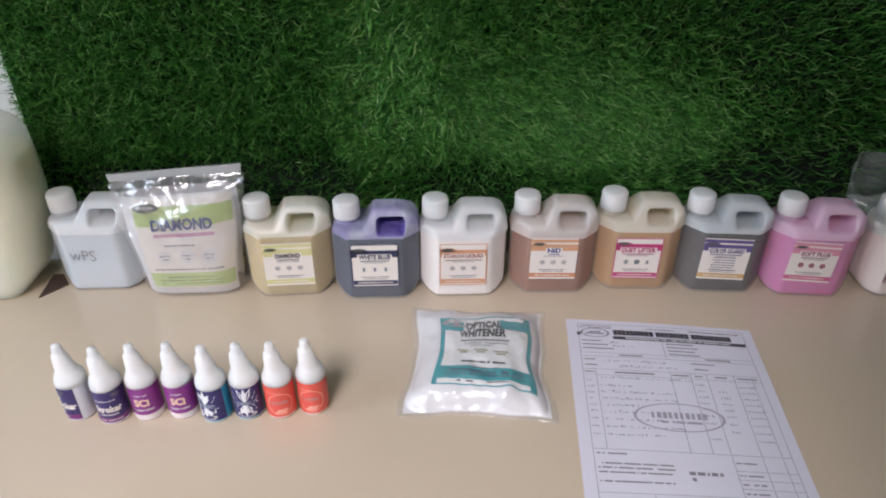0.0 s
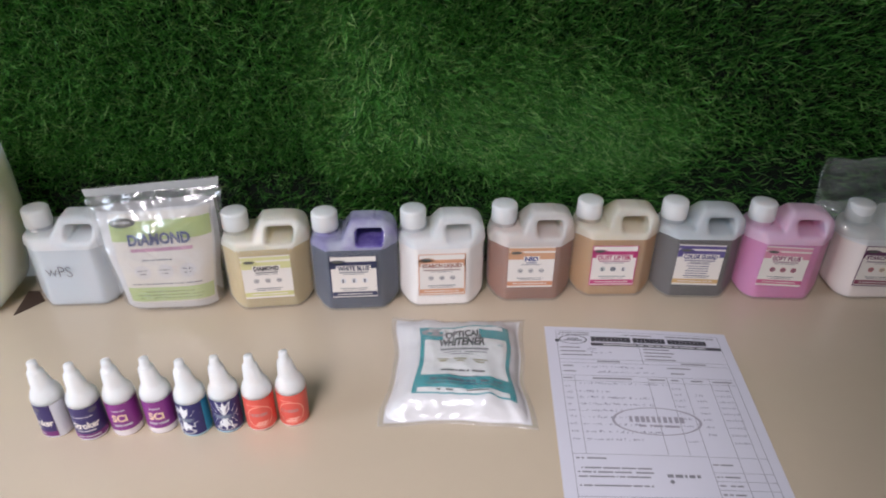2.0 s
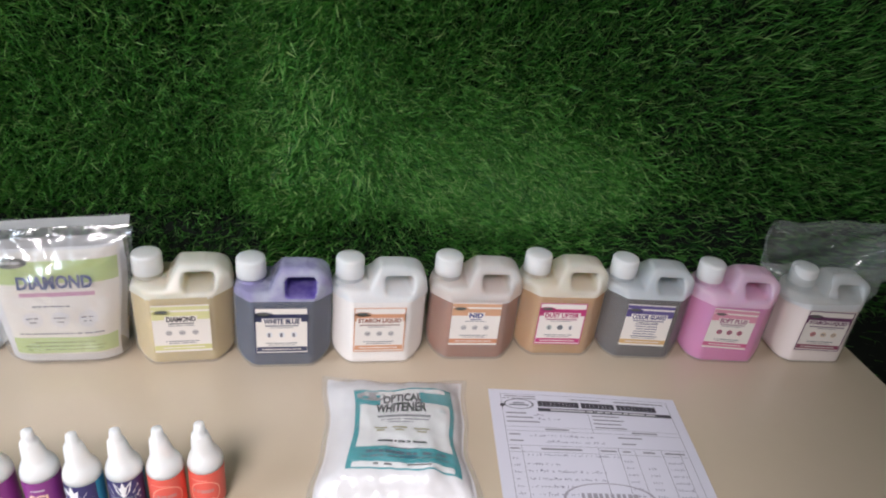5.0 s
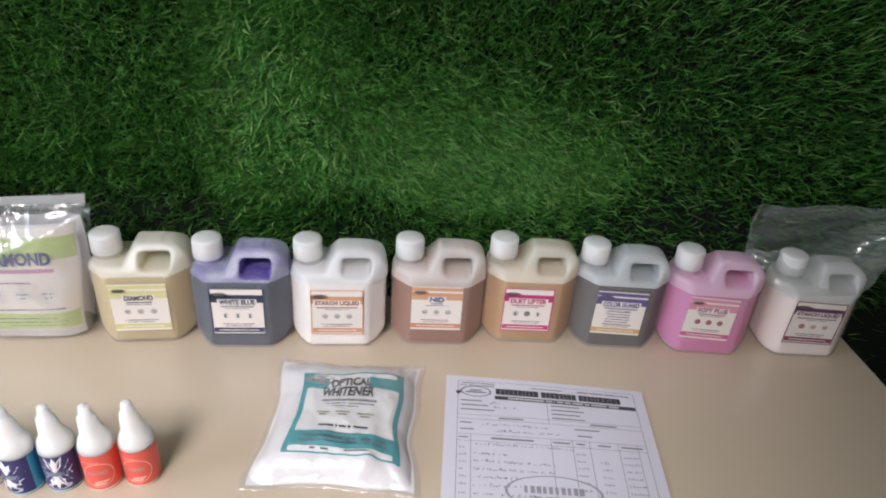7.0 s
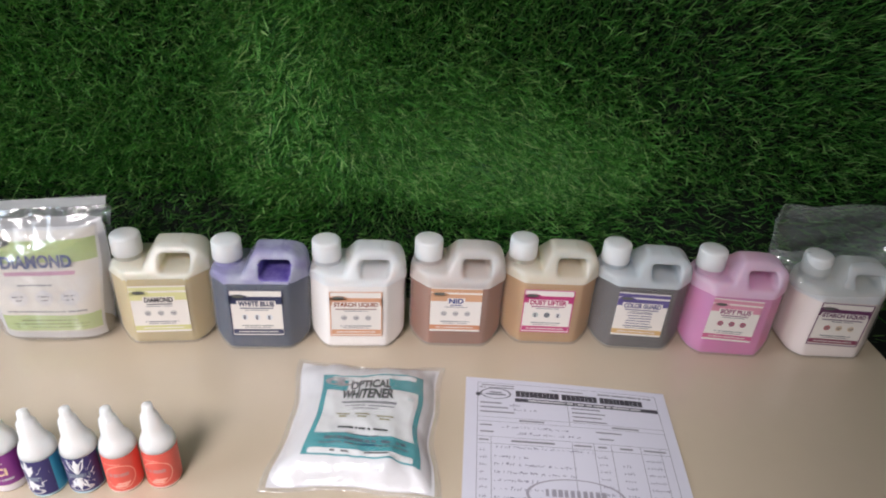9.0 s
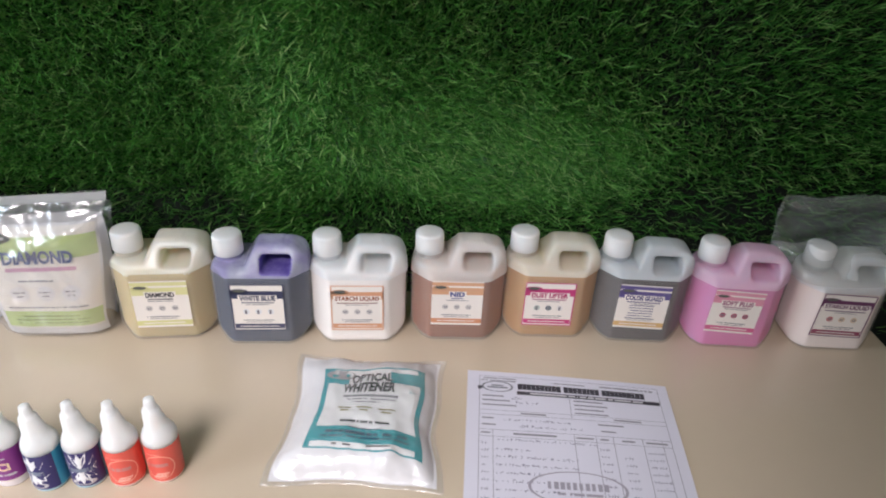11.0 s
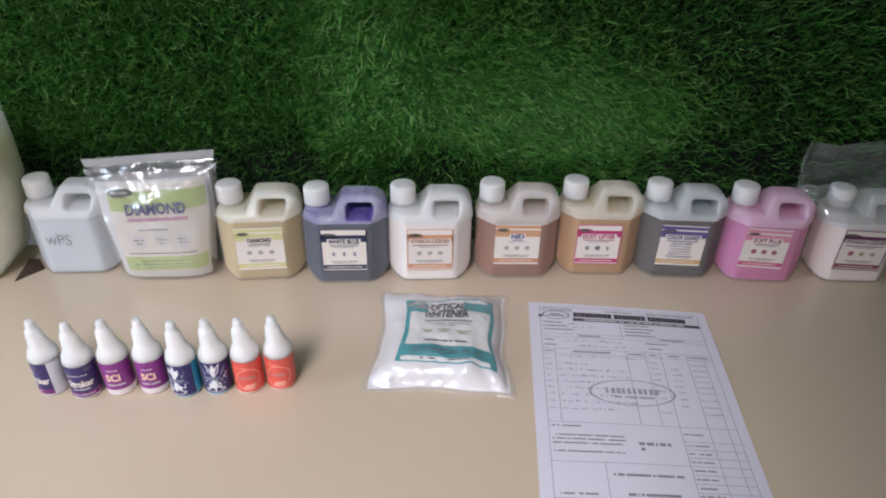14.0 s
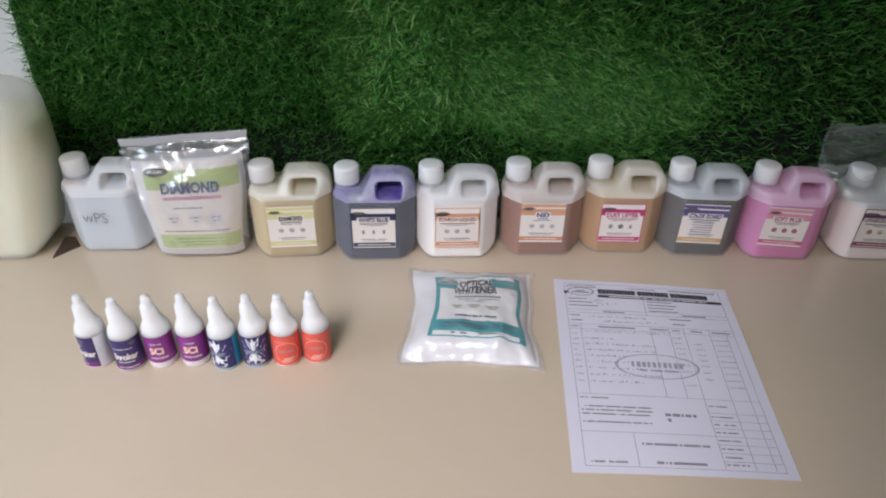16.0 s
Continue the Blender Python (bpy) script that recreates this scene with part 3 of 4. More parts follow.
# ---- the large can ----
def big_can():
    can = thing("large_can", "large translucent plastic can of pale yellowish liquid", "jerry can", (-0.622, 0.058, TABLE))
    W, D, H = 0.1035, 0.050, 0.234

    def field(x, y, z):
        ax, ay = np.abs(x), np.abs(y)
        wide = W - 0.026 * np.clip(0.125 - z, 0, 1) / 0.125
        flat = both(ax - wide, ay - D, (ax + ay - (wide + D - 0.02)) * 0.7071, k=0.012)
        dome = np.hypot(np.maximum(ax - (W - 0.052), 0), np.maximum(z - (H - 0.056), 0)) - 0.054
        dome = np.where(z > H - 0.056, dome, -0.05)
        top = both(flat, z - H, dome, (ay - D + (z - 0.20) * 0.5) * 0.9, k=0.014)
        foot = (ax - wide + (0.022 - z) * 0.8) * 0.75
        return both(top, foot, -z, k=0.008)

    raw("body", *skin(field, (-0.13, -0.06, -0.008), (0.13, 0.06, 0.265), 0.004), milky("thick_frosted_polythene", (250, 250, 246), 0.55, glow=0.12, soak=0.9), can, smooth=True)
    raw("liquid", *skin(lambda x, y, z: np.maximum(field(x, y, z) + 0.003, z - 0.186), (-0.13, -0.06, -0.008), (0.13, 0.06, 0.205), 0.005), milky("pale_yellow_liquid", (252, 252, 212), 0.04, 0.3, 0.02, 0.10, soak=1.0), can, smooth=True)
    part("neck", lathe_bm([(0.026, 0.238), (0.024, 0.246), (0.023, 0.258)], 32, (-0.04, 0, 0)), SHELL, can, smooth=True)
    part("cap", ribbed_cap(0.027, 0.024, (-0.04, 0, 0.252)), WHITE_CAP, can, "white screw cap")


big_can()


# ---- dropper bottles ----
def dropper_bottle(label, x, y, kind, turn=0.0, arc=250):
    b = thing("dropper_bottle", label, "bottle", (x, y - 0.004, TABLE), 0, "row of small dropper bottles")
    R = 0.0150
    body_col = {"navy": (226, 228, 236), "purple": (238, 232, 236), "burst": (176, 212, 228), "red": (236, 214, 208)}[kind]
    part("body", lathe_bm([(R * 0.86, 0.0), (R * 0.96, 0.0008), (R, 0.003), (R, 0.046), (R * 0.97, 0.049), (R * 0.8, 0.052)], 36), ink(body_col), b, smooth=True)
    part("cap", lathe_bm([(R * 1.01, 0.0440), (R * 1.02, 0.0448), (R * 1.00, 0.0485), (R * 0.94, 0.0520), (R * 0.85, 0.0550), (R * 0.74, 0.0575), (R * 0.67, 0.0595), (R * 0.62, 0.0640), (R * 0.56, 0.0700), (R * 0.49, 0.0770), (R * 0.45, 0.0782), (R * 0.34, 0.0790), (R * 0.32, 0.0840), (R * 0.29, 0.0885), (R * 0.2, 0.0895)], 32), WHITE_CAP, b, "white pointed dropper cap", smooth=True)
    for v in b.children[-1].data.vertices:  # the nozzle sits off the middle
        v.co.x -= 0.0026 * min(1, max(0, (v.co.z - 0.053) / 0.022))

    def wrap(u, v, lift):
        a = radians(-90 + turn + (u - 0.5) * arc)
        r = R + 0.0003 + lift
        return (r * math.cos(a), r * math.sin(a), 0.004 + v * 0.040)

    rng = random.Random(int(1000 * (x + 2)))
    col = {"navy": (58, 48, 104), "purple": (136, 52, 136), "burst": (48, 44, 104), "red": (226, 94, 82)}[kind]
    card = Print(wrap, 0.0)
    card.rect(0, 0.0 if kind != "purple" else 0.10, 1, 1, 40, 2)
    base = card.done("label", ink(col), b, "glossy wrapped label")
    if kind == "navy":
        Print(wrap, 0.0002).rect(0, 0.0, 1, 0.16, 40).done("footer_band", ink((122, 50, 120)), base)
        Print(wrap, 0.0003).words("Stroker", *((0.33, 0.34, 0.72, 0.56) if arc > 200 else (0.36, 0.34, 0.97, 0.56))).done("title", CARD, base)
        Print(wrap, 0.0003).bars(0.34, 0.70, 0.66, 0.735, rng, 0.01, 3, 4).bars(0.38, 0.24, 0.66, 0.285, rng, 0.01, 3, 4).bars(0.36, 0.06, 0.7, 0.10, rng, 0.01, 4, 4).done("small_print", PALE_INK, base)
        Print(wrap, 0.0002).disc(0.68, 0.88, 0.07, 0.07).done("logo", ink((96, 92, 110)), base)
    if kind == "purple":
        Print(wrap, 0.0002).rect(0, 0.10, 1, 0.14, 40).done("footer_band", CARD, base)
        Print(wrap, 0.0003).words("SCi", 0.38, 0.42, 0.60, 0.66).done("title", ink((240, 212, 180)), base)
        Print(wrap, 0.0003).bars(0.36, 0.27, 0.66, 0.33, rng, 0.01, 3, 4).bars(0.40, 0.76, 0.60, 0.80, rng, 0.01, 3, 3).done("small_print", PALE_INK, base)
    if kind == "burst":
        Print(wrap, 0.0002).rect(0.80, 0, 1.0, 1, 10).done("side_panel", ink((60, 160, 196)), base)
        star = Print(wrap, 0.0003)
        pts = []
        for k in range(28):
            a = 2 * math.pi * k / 28
            r = (0.46 if k % 2 else 0.29) * rng.uniform(0.82, 1.12)
            pts.append((0.5 + 0.47 * r * 1.1 * math.cos(a), 0.52 + r * 1.05 * math.sin(a)))
        star.put([(0.5, 0.52)] + pts, [(0, 1 + k, 1 + (k + 1) % 28) for k in range(28)])
        star.done("starburst", ink((232, 234, 238)), base)
        Print(wrap, 0.0002).disc(0.5, 0.12, 0.16, 0.09, 20, 0.7).done("emblem", PALE_INK, base)
        Print(wrap, 0.0005).bars(0.36, 0.44, 0.66, 0.56, rng, 0.01, 4, 3).done("title", ink((120, 130, 150)), base)
    if kind == "red":
        Print(wrap, 0.0002).disc(0.56, 0.42, 0.20, 0.36, 32, 0.93).done("ring", ink((244, 170, 150)), base)
        Print(wrap, 0.0003).bars(0.40, 0.44, 0.68, 0.54, rng, 0.01, 5, 3).done("title", ink((200, 130, 126)), base)
        Print(wrap, 0.0003).rect(0.46, 0.12, 0.62, 0.26, 4, slant=0.06).done("emblem", ink((244, 176, 160)), base)
        Print(wrap, 0.0003).bars(0.36, 0.8, 0.6, 0.83, rng, 0.01, 3, 3).done("small_print", ink((240, 150, 136)), base)


for x, y, kind, turn, words in (
    (-0.4045, -0.180, "navy", -50, "white dropper bottle with a navy label turned aside"),
    (-0.3680, -0.186, "navy", 4, "white dropper bottle with a navy and purple label"),
    (-0.3345, -0.182, "purple", 6, "white dropper bottle with a purple label"),
    (-0.2990, -0.181, "purple", 6, "white dropper bottle with a purple label"),
    (-0.2640, -0.187, "burst", -22, "dropper bottle with a navy starburst label and cyan side"),
    (-0.2315, -0.184, "burst", 4, "dropper bottle with a navy starburst label and cyan side"),
    (-0.1985, -0.184, "red", -4, "white-capped dropper bottle with an orange-red label"),
    (-0.1655, -0.180, "red", -14, "white-capped dropper bottle with an orange-red label"),
):
    dropper_bottle(words, x, y, kind, turn, 150 if turn < -40 else 250)


# ---- powder pouches ----
def sheet_mesh(surface, nu, nv, u0=0.0, u1=1.0, v0=0.0, v1=1.0, lift=0.0):
    verts = [surface(u0 + (u1 - u0) * i / nu, v0 + (v1 - v0) * j / nv, lift) for j in range(nv + 1) for i in range(nu + 1)]
    w = nu + 1
    return verts, [(j * w + i, j * w + i + 1, (j + 1) * w + i + 1, (j + 1) * w + i) for j in range(nv) for i in range(nu)]


def fold(x, y, z, f, seed):
    return noise.noise(Vector((x * f + seed, y * f, z * f)))


def standing_pouch():
    p = thing("powder_pouch", "clear zip pouch of white powder with a green and white label", "pouch", (-0.3425, -0.010, TABLE))
    H = 0.165

    def front(u, v, lift, sign=-1, rough=1.0):
        half = 0.064 + 0.017 * v
        edge = 1 - abs(2 * u - 1) ** 6
        fat = 0.030 * edge * (1 - max(0, (v - 0.12)) ** 2.2) * (0.85 + 0.15 * min(1, v / 0.10))
        ease = min(1.0, max(0.0, (v - 0.78) / 0.16))
        fat *= 1 - 0.9 * ease * ease * (3 - 2 * ease)
        x = (u - 0.5) * 2 * half * (1 - 0.02 * math.sin(v * 9)) 
        z = v * H * (1 + 0.075 * (u - 0.5)) + 0.002
        crease = (0.0030 * fold(x, 0, z, 38, 3) + (0.003 + 0.008 * max(0, v - 0.45)) * abs(fold(x * 1.3 + z, 0, z * 0.8, 27, 9))) * rough * 1.5 + 0.0065 * (rough > 0.5) if 0.03 < v < 0.95 else 0
        if rough > 0.5 and v < 0.93:  # two long folds across the front
            crease += 0.006 * math.exp(-(((v - 0.60 + 0.34 * u) / 0.045) ** 2)) * max(0, 1 - u / 0.75) + 0.006 * math.exp(-(((v - 0.50 - 0.38 * u) / 0.04) ** 2)) * min(1, u * 1.5)
        if v > 0.93:
            crease = 0.001 * math.sin(u * 9)
        y = 0.050 + sign * (fat + crease + 0.0004 + lift)
        return (x, y, z)

    def inner(u, v, lift):
        x, y, z = front(0.05 + 0.89 * u, 0.01 + 0.82 * v, -0.0012, -1, 0.22)
        return (x, y - lift, z)

    fv, ff = sheet_mesh(front, 44, 48)
    bv, bf = sheet_mesh(lambda u, v, l: front(u, v, l, 1), 44, 48)
    part_faces = list(ff) + [tuple(len(fv) + i for i in f[::-1]) for f in bf]
    raw("film", fv + bv, part_faces, POUCH, p, "clear creased film", smooth=True)
    raw("zip_strip", *sheet_mesh(lambda u, v, l: front(u, 0.94 + 0.06 * v, 0.0006), 30, 2), milky("zip_polythene", (225, 228, 230), 0.35), p, smooth=True)
    iv, if_ = sheet_mesh(inner, 36, 36)
    kv, kf = sheet_mesh(lambda u, v, l: (inner(u, v, 0)[0], 0.100 - inner(u, v, 0)[1], inner(u, v, 0)[2]), 36, 36)
    raw("powder", iv + kv, list(if_) + [tuple(len(iv) + i for i in f[::-1]) for f in kf], POWDER, p, "packed white powder", smooth=True)
    rng = random.Random(3)
    surf = lambda u, v, lift: inner(0.115 + 0.87 * u, 0.085 + 0.90 * v, 0.0008 + lift)
    lv, lf = sheet_mesh(surf, 30, 30)
    lab = raw("label", lv, lf, CARD, p, "printed label", smooth=True)
    green = ink((186, 206, 130))
    pr = Print(surf, 0.0003)
    pr.rect(0, 0.72, 1, 0.92, 24, 6)
    pr.done("header_band", green, lab)
    pr = Print(surf, 0.0003)
    pr.rect(0, 0.02, 1, 0.19, 24, 5)
    pr.done("footer_band", green, lab)
    Print(surf, 0.0007).disc(0.14, 0.915, 0.135, 0.05, 28).done("logo", ink((62, 66, 60)), lab)
    Print(surf, 0.0010).bars(0.05, 0.905, 0.23, 0.93, rng, 0.012, 3).done("logo_mark", PALE_INK, lab)
    Print(surf, 0.0022).words("DIAMOND", 0.17, 0.675, 0.80, 0.80).done("title", ink((36, 62, 124)), lab)
    Print(surf, 0.0006).rect(0.17, 0.60, 0.81, 0.637, 12).done("subtitle_band", ink((200, 140, 172)), lab)
    pr = Print(surf, 0.0006)
    for k in range(3):
        u = 0.24 + 0.25 * k
        pr.bars(u - 0.06, 0.385, u + 0.06, 0.40, rng, 0.01, 2).bars(u - 0.04, 0.345, u + 0.04, 0.36, rng, 0.01, 2)
    pr.bars(0.08, 0.225, 0.9, 0.24, rng, 0.012, 9)
    pr.bars(0.25, 0.50, 0.6, 0.515, rng, 0.012, 4)
    pr.done("small_print", GREY_INK, lab)
    pr = Print(surf, 0.0005)
    for k in range(3):
        pr.disc(0.24 + 0.25 * k, 0.375, 0.09, 0.08, 20)
    pr.done("icon_ground", ink((226, 222, 224)), lab)
    Print(surf, 0.0006).bars(0.2, 0.13, 0.8, 0.145, rng, 0.012, 6).bars(0.1, 0.09, 0.9, 0.105, rng, 0.012, 9).bars(0.12, 0.055, 0.88, 0.068, rng, 0.012, 8).done("footer_print", ink((120, 140, 70)), lab)


standing_pouch()


def flat_pouch():
    p = thing("powder_packet", "plump clear packet of white powder with a teal label lying flat", "packet", (0.0, 0.0, TABLE))
    c00, c10, c11, c01 = (Vector(q) for q in ((-0.080, -0.204), (0.086, -0.219), (0.101, -0.036), (-0.063, -0.020)))

    def top(u, v, lift, sign=1):
        q = (c00 * (1 - u) + c10 * u) * (1 - v) + (c01 * (1 - u) + c11 * u) * v
        eu, ev = 1 - min(1, abs(2 * u - 1) / 0.90) ** 4, 1 - min(1, abs(2 * v - 1) / 0.92) ** 4
        pin = 0.007 * (4 * u * (1 - u)) ** 2
        q = q + Vector((0, pin * (1 - 2 * v)))
        q.x += 0.008 * (4 * v * (1 - v)) ** 1.5 * (1 - 2 * u)
        fat = 0.027 * (max(0, eu) * max(0, ev)) ** 0.55 * (1.03 - 0.12 * v)
        q.x += 0.004 * fold(u * 3, v * 4, 0, 1.0, 31)
        q.y += 0.004 * fold(u * 4, v * 3, 0, 1.0, 47)
        slack = 1.1 - 0.6 * min(1, 3 * max(0, min(u - 0.1, 0.9 - u, v - 0.16, 0.9 - v)))
        wr = (0.0020 * fold(q.x, q.y, 0, 42, 2) - 0.0034 * abs(fold(q.x * 1.5, q.y * 0.8, 0, 34, 7)) + 0.0010 * fold(q.x + q.y, q.y, 0, 110, 5)) * slack
        wr += 0.0055 * math.exp(-(((u - 0.66 - 0.5 * (v - 0.1)) / 0.06) ** 2) - ((v - 0.08) / 0.09) ** 2) * min(1, fat / 0.008)  # a loose fold near the seal
        z = 0.0015 + (fat + wr * (1 if fat > 0.002 else 0.4)) if sign > 0 else 0.0006
        return (q.x, q.y, z + lift)

    tv, tf = sheet_mesh(top, 52, 52)
    bv, bf = sheet_mesh(lambda u, v, l: top(u, v, l, -1), 52, 52)
    n = len(tv)
    rim = []
    w = 53
    border = [i for i in range(52)] + [52 + w * j for j in range(52)] + [52 * w + 52 - i for i in range(52)] + [(52 - j) * w for j in range(52)]
    for a, b in zip(border, border[1:] + border[:1]):
        rim.append((a, n + a, n + b, b))
    raw("film", tv + bv, list(tf) + [tuple(n + i for i in f[::-1]) for f in bf] + rim, film("packet_film", 0.91, (252, 252, 252), 0.22, 0.22, 30, gloss=0.07), p, "glossy clear film with flat sealed edges", smooth=True)
    under = lambda u, v, l: top(0.035 + 0.93 * u, 0.03 + 0.94 * v, -0.0024)
    pv, pf = sheet_mesh(under, 46, 46)
    qv = [(x, y, 0.0009) for x, y, z in pv]
    raw("powder", pv + qv, list(pf) + [tuple(len(pv) + i for i in f[::-1]) for f in pf], POWDER, p, "packed white powder", smooth=True)
    rng = random.Random(9)
    surf = lambda u, v, lift: top(0.205 + 0.675 * u, 0.155 + 0.605 * max(0.0, v) ** 1.2 - 0.025 * u * (1 - v) + 0.05 * u * v, -0.0018 + lift)
    teal = mat("teal_print", (44, 150, 158), 0.25, 0.06, 40, spec=0.7)
    lv, lf = sheet_mesh(surf, 36, 36)
    lab = raw("label", lv, lf, teal, p, "teal and white printed label", smooth=True)
    white = mat("white_print", (228, 228, 228), 0.25, 0.03, 40, spec=0.7)
    pr = Print(surf, 0.0004)
    pr.rect(0.05, 0.27, 0.95, 0.80, 26, 16)
    pr.rect(0.26, 0.80, 0.66, 0.93, 12, 4)
    pr.rect(0.10, 0.93, 0.93, 0.975, 26, 2)
    pr.rect(0.05, 0.025, 0.93, 0.095, 26, 3)
    pr.done("panel", white, lab)
    Print(surf, 0.0006).disc(0.17, 0.91, 0.15, 0.055, 24).done("logo", ink((140, 138, 140)), lab)
    Print(surf, 0.0014).words("OPTICAL", 0.29, 0.81, 0.68, 0.91).words("WHITENER", 0.22, 0.69, 0.72, 0.80).done("title", INK, lab)
    pr = Print(surf, 0.0008)
    pr.rect(0.24, 0.635, 0.76, 0.66, 10)
    pr.bars(0.28, 0.60, 0.76, 0.615, rng, 0.012, 6)
    pr.bars(0.36, 0.565, 0.62, 0.58, rng, 0.012, 3)
    pr.done("subtitle", GREY_INK, lab)
    pr = Print(surf, 0.0008)
    for k in range(3):
        u = 0.27 + 0.21 * k
        pr.rect(u - 0.075, 0.49, u + 0.075, 0.508, 3).rect(u - 0.045, 0.455, u + 0.045, 0.475, 2)
    pr.done("icon_text", ink((140, 132, 90)), lab)
    Print(surf, 0.0008).bars(0.22, 0.325, 0.74, 0.35, rng, 0.016, 6, 2).done("small_print", INK, lab)
    Print(surf, 0.0008).bars(0.15, 0.19, 0.88, 0.225, rng, 0.014, 6, 2).bars(0.35, 0.255, 0.65, 0.27, rng, 0.014, 4).bars(0.12, 0.145, 0.90, 0.165, rng, 0.014, 9).done("address_print", ink((28, 70, 92)), lab)
    Print(surf, 0.0008).bars(0.2, 0.058, 0.85, 0.08, rng, 0.05, 7).done("footer_print", INK, lab)


flat_pouch()


# ---- film round the last can ----
def film_sleeve():
    s = thing("clear_bag", "crumpled clear polythene bag standing behind the last can", "plastic bag", (0.556, 0.022, TABLE))
    verts, faces, n, m = [], [], 56, 20
    for j in range(m + 1):
        v = j / m
        for i in range(n):
            a = 2 * math.pi * i / n
            ca, sa = math.cos(a), math.sin(a)
            flat = 1 - 0.55 * v
            x = (0.062 + 0.040 * v) * math.copysign(abs(ca) ** 0.6, ca) + 0.004 + 0.016 * v
            y = (0.043 * flat) * math.copysign(abs(sa) ** 0.6, sa) + 0.012 * v
            z = 0.092 + v * (0.052 + (0.024 if sa > 0 else -0.020))
            x += 0.006 * fold(ca * 2, sa * 2, v * 2.5, 1.0, 4) * v * 1.5
            y += 0.010 * fold(ca * 2.4, sa * 2, v * 3.0, 1.0, 11) * v * 1.5
            z += 0.009 * fold(ca * 2.2, sa * 1.5, 0.0, 1.2, 21) * v
            verts.append((x, y, z))
    for j in range(m):
        for i in range(n):
            faces.append((j * n + i, j * n + (i + 1) % n, (j + 1) * n + (i + 1) % n, (j + 1) * n + i))
    raw("film", verts, faces, FILM, s, smooth=True)
    rim = verts[-n:]
    hem = rim + [(x, y - 0.0006, z + 0.0035) for x, y, z in rim]
    raw("hem", hem, [(i, (i + 1) % n, n + (i + 1) % n, n + i) for i in range(n)], film("folded_film", 0.72, (200, 210, 206), 0.15, 0.2, 8), s, "doubled hem of the bag", smooth=True)


film_sleeve()


# ---- the invoice ----
def invoice():
    p = thing("invoice_sheet", "printed invoice sheet with ruled boxes, handwriting and an oval stamp", "paper", (0.0, 0.0, TABLE))
    c00, c10, c11, c01 = (Vector(q) for q in ((0.088, -0.352), (0.300, -0.369), (0.338, -0.080), (0.123, -0.051)))

    def surf(u, v, lift):
        q = (c00 * (1 - u) + c10 * u) * (1 - v) + (c01 * (1 - u) + c11 * u) * v
        z = 0.0012 + 0.0010 * math.sin(u * 3.1) + 0.0005 * math.sin(v * 7 + u * 3) + 0.003 * max(0, v - 0.93) * 10 * 0.2
        return (q.x, q.y, z + lift)

    tv, tf = sheet_mesh(surf, 24, 32)
    bv, bf = sheet_mesh(lambda u, v, l: surf(u, v, -0.0003), 24, 32)
    n = len(tv)
    sheet = raw("sheet", tv + bv, list(tf) + [tuple(n + i for i in f[::-1]) for f in bf], PAPER, p, smooth=True)
    rng = random.Random(17)
    rules = Print(surf, 0.0003)
    t, s = 0.0028, 0.0018

    def hline(u0, u1, v):
        rules.rect(u0, v, u1, v + s, 20)

    def vline(u, v0, v1):
        rules.rect(u, v0, u + t, v1, 1, 20)

    L, R = 0.06, 0.95
    for v in (0.975, 0.805, 0.785, 0.715, 0.685, 0.335, 0.165, 0.025):
        hline(L, R, v)
    for u in (L, R - t):
        vline(u, 0.025, 0.975)
    vline(0.50, 0.785, 0.885)
    for u, lo in ((0.125, 0.335), (0.50, 0.335), (0.60, 0.335), (0.68, 0.03), (0.815, 0.03), (0.905, 0.03)):
        vline(u, lo, 0.715)
    vline(0.30, 0.025, 0.165)
    for v in (0.27, 0.235, 0.20, 0.13, 0.095, 0.06):
        hline(0.68, R, v)
    rules.done("ruling", ink((138, 136, 146)), sheet)
    pr = Print(surf, 0.0004)
    pr.rect(0.245, 0.888, 0.945, 0.906, 20)
    u = 0.25
    for letters in (10, 8, 10):
        for k in range(letters):
            w = rng.choice((0.016, 0.0205, 0.0205, 0.023))
            pr.rect(u, 0.914, u + w, 0.944, 2)
            u += w + 0.0014
        u += 0.013
    pr.disc(0.063, 0.915, 0.012, 0.010, 12)
    pr.done("letterhead", ink((64, 62, 70)), sheet)
    Print(surf, 0.0006).bars(0.31, 0.893, 0.87, 0.901, rng, 0.008, 8, 2).done("address_print", PALE_INK, sheet)
    Print(surf, 0.0004).disc(0.15, 0.923, 0.078, 0.027, 28, 0.88).rect(0.10, 0.915, 0.20, 0.922).rect(0.12, 0.926, 0.18, 0.932).done("logo", ink((110, 110, 118)), sheet)
    pr = Print(surf, 0.0004)
    for v in (0.962, 0.950):
        pr.bars(0.07, v, 0.25, v + 0.005, rng, 0.006, 4)
    pr.bars(0.42, 0.956, 0.60, 0.961, rng, 0.006, 4).bars(0.66, 0.956, 0.93, 0.963, rng, 0.006, 5)
    for k, v in enumerate((0.872, 0.850, 0.828)):
        pr.rect(0.075, v, 0.18 + 0.03 * k, v + 0.006, 4)
    for k, v in enumerate((0.872, 0.852, 0.832, 0.812)):
        pr.rect(0.52, v, 0.66 + 0.02 * (k % 2), v + 0.006, 4)
    pr.rect(0.26, 0.792, 0.38, 0.799, 3).rect(0.70, 0.792, 0.83, 0.799, 3)
    pr.rect(0.075, 0.765, 0.13, 0.771).rect(0.075, 0.735, 0.14, 0.741).rect(0.62, 0.765, 0.74, 0.771).rect(0.63, 0.735, 0.70, 0.741)
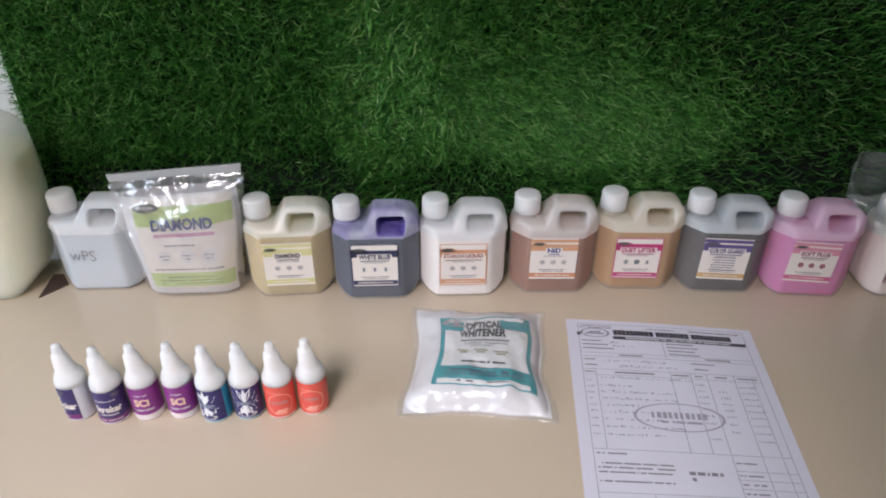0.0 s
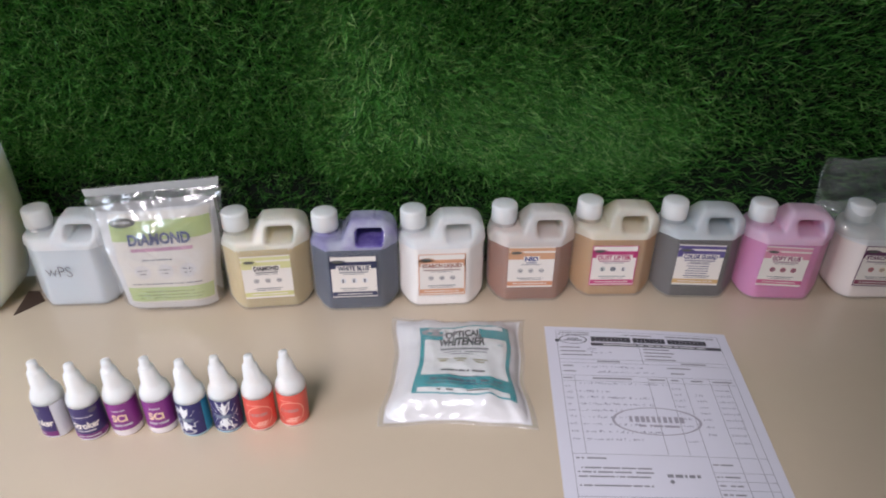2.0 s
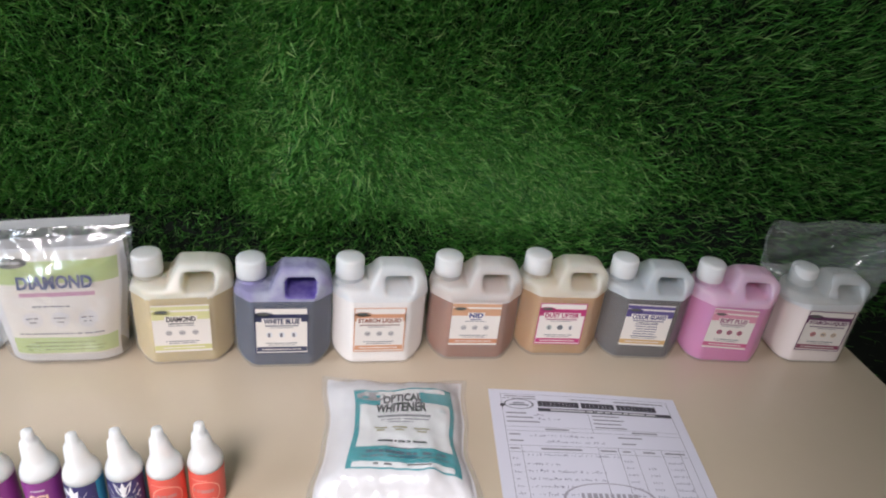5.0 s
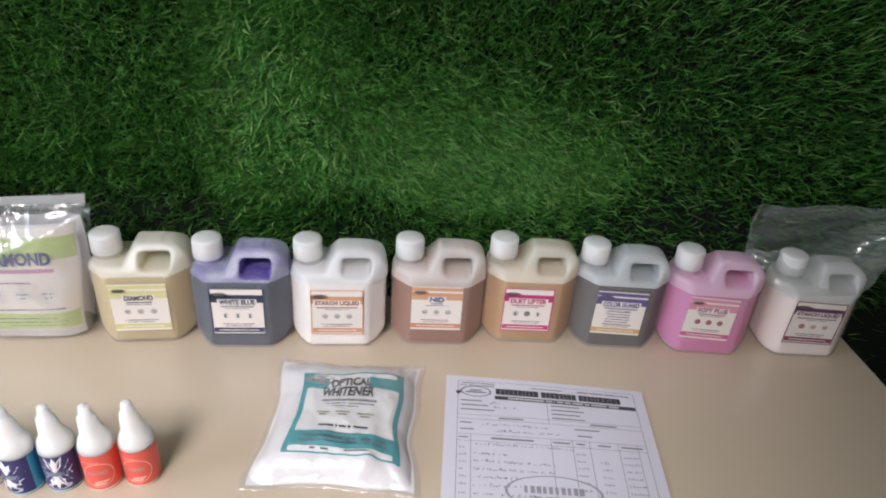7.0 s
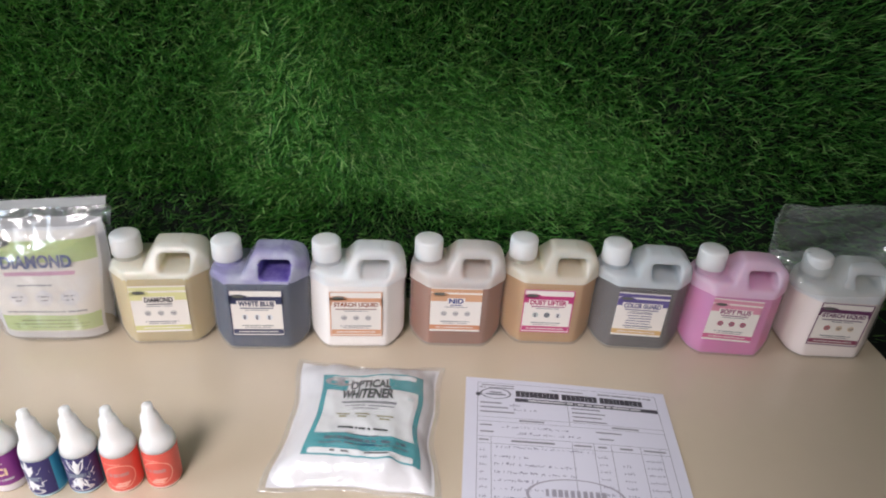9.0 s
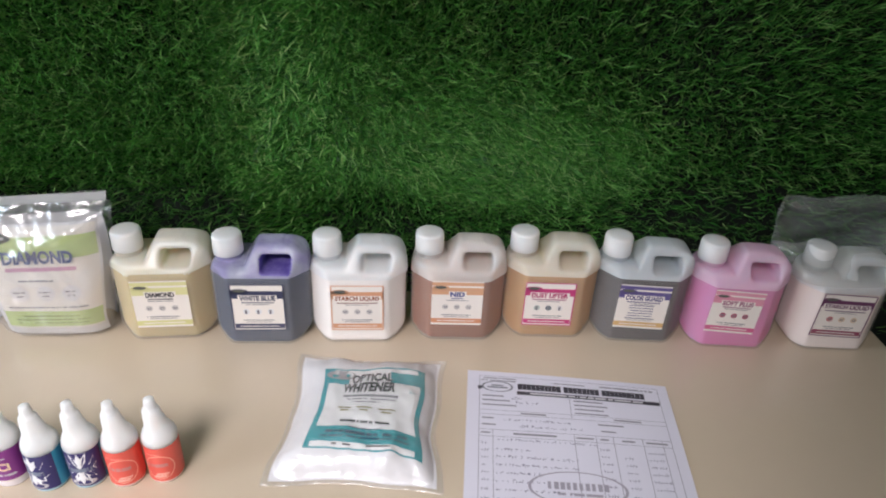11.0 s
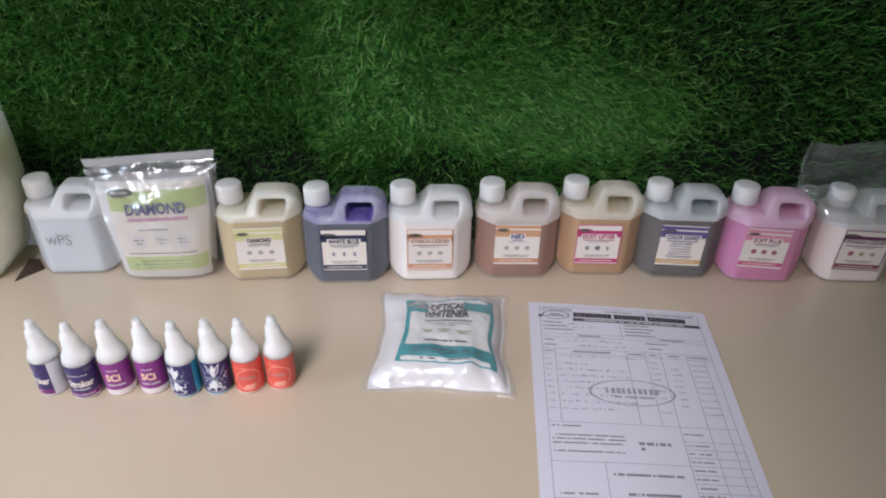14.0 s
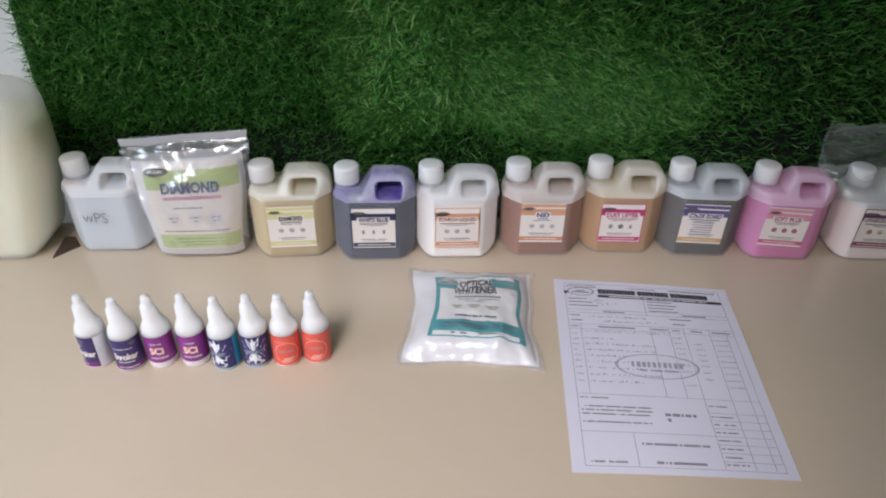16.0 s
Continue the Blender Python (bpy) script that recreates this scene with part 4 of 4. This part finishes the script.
    pr.rect(0.07, 0.698, 0.115, 0.704).rect(0.22, 0.697, 0.42, 0.705, 3).rect(0.51, 0.697, 0.59, 0.704).rect(0.62, 0.697, 0.66, 0.704).rect(0.72, 0.697, 0.78, 0.704).rect(0.83, 0.697, 0.93, 0.704)
    pr.bars(0.075, 0.315, 0.22, 0.321, rng, 0.008, 3)
    for v in (0.275, 0.258, 0.240, 0.205):
        pr.bars(0.075, v, 0.42, v + 0.006, rng, 0.008, 7)
    for v in (0.30, 0.25, 0.215, 0.18, 0.145, 0.11, 0.075, 0.045):
        pr.bars(0.69, v, 0.80, v + 0.006, rng, 0.008, 3)
    pr.bars(0.09, 0.04, 0.26, 0.047, rng, 0.008, 4)
    pr.done("small_print", GREY_INK, sheet)
    Print(surf, 0.0004).bars(0.47, 0.245, 0.63, 0.258, rng, 0.008, 5).bars(0.33, 0.115, 0.66, 0.124, rng, 0.008, 7).bars(0.38, 0.04, 0.62, 0.05, rng, 0.008, 5).disc(0.485, 0.228, 0.010, 0.008, 12).done("bold_print", ink((128, 126, 134)), sheet)
    # handwriting as uneven strokes
    pr = Print(surf, 0.0005)
    for v, a, b in ((0.758, 0.18, 0.48), (0.730, 0.25, 0.55), (0.668, 0.15, 0.60), (0.625, 0.14, 0.30), (0.595, 0.14, 0.52), (0.562, 0.14, 0.50), (0.530, 0.14, 0.34), (0.498, 0.14, 0.36), (0.465, 0.14, 0.46), (0.430, 0.14, 0.50), (0.395, 0.14, 0.40), (0.862, 0.22, 0.28), (0.842, 0.24, 0.34)):
        u = a
        while u < b:
            hgt = rng.uniform(0.004, 0.013)
            w = rng.uniform(0.004, 0.013)
            pr.rect(u, v + rng.uniform(-0.002, 0.003), u + 0.0026, v + hgt, 1, 1, rng.uniform(-0.004, 0.006))
            pr.rect(u, v + hgt * rng.uniform(0.2, 0.9), u + w, v + hgt * rng.uniform(0.2, 0.9) + 0.0022)
            u += w + rng.choice((0.002, 0.004, 0.014))
    for v in (0.65, 0.62, 0.59, 0.56, 0.53, 0.50, 0.465, 0.43, 0.395):
        for a, b in ((0.075, 0.10), (0.615, 0.655), (0.72, 0.76), (0.83, 0.90)):
            if rng.random() < 0.85:
                u = a
                while u < b:
                    pr.rect(u, v, u + 0.0028, v + rng.uniform(0.006, 0.013), 1, 1, rng.uniform(-0.003, 0.005))
                    pr.rect(u, v + 0.004, u + 0.008, v + 0.0062)
                    u += rng.uniform(0.008, 0.016)
    pr.done("handwriting", ink((136, 134, 150)), sheet)
    st = Print(surf, 0.0006)
    st.disc(0.49, 0.49, 0.215, 0.066, 44, 0.94)
    for k in range(10):
        st.rect(0.36 + 0.027 * k, 0.484, 0.36 + 0.027 * k + rng.uniform(0.013, 0.020), 0.512, 2)
    st.bars(0.40, 0.462, 0.60, 0.472, rng, 0.008, 4)
    st.done("stamp", ink((152, 147, 158)), sheet)


invoice()


# ---- the dark sheet added for the shade between the cans ----
scrap = bmesh.new()
low = [scrap.verts.new((x, y, 0.0)) for x, y in ((-0.538, 0.014), (-0.512, 0.043), (-0.528, 0.066), (-0.542, 0.066))]
foot = scrap.faces.new(low[::-1])
for v in [g for g in bmesh.ops.extrude_face_region(scrap, geom=[foot])["geom"] if isinstance(g, bmesh.types.BMVert)]:
    v.co.z = 0.0012
gap_shade_ob = part("cardboard_scrap", scrap, mat("gap_shade_brown", (74, 58, 48), 0.8, 0.15, 60, 0.2, 300), None)
gap_shade_ob.location.z = TABLE
tagged(gap_shade_ob, "thin dark brown sheet added for the shade between two cans", "scrap")
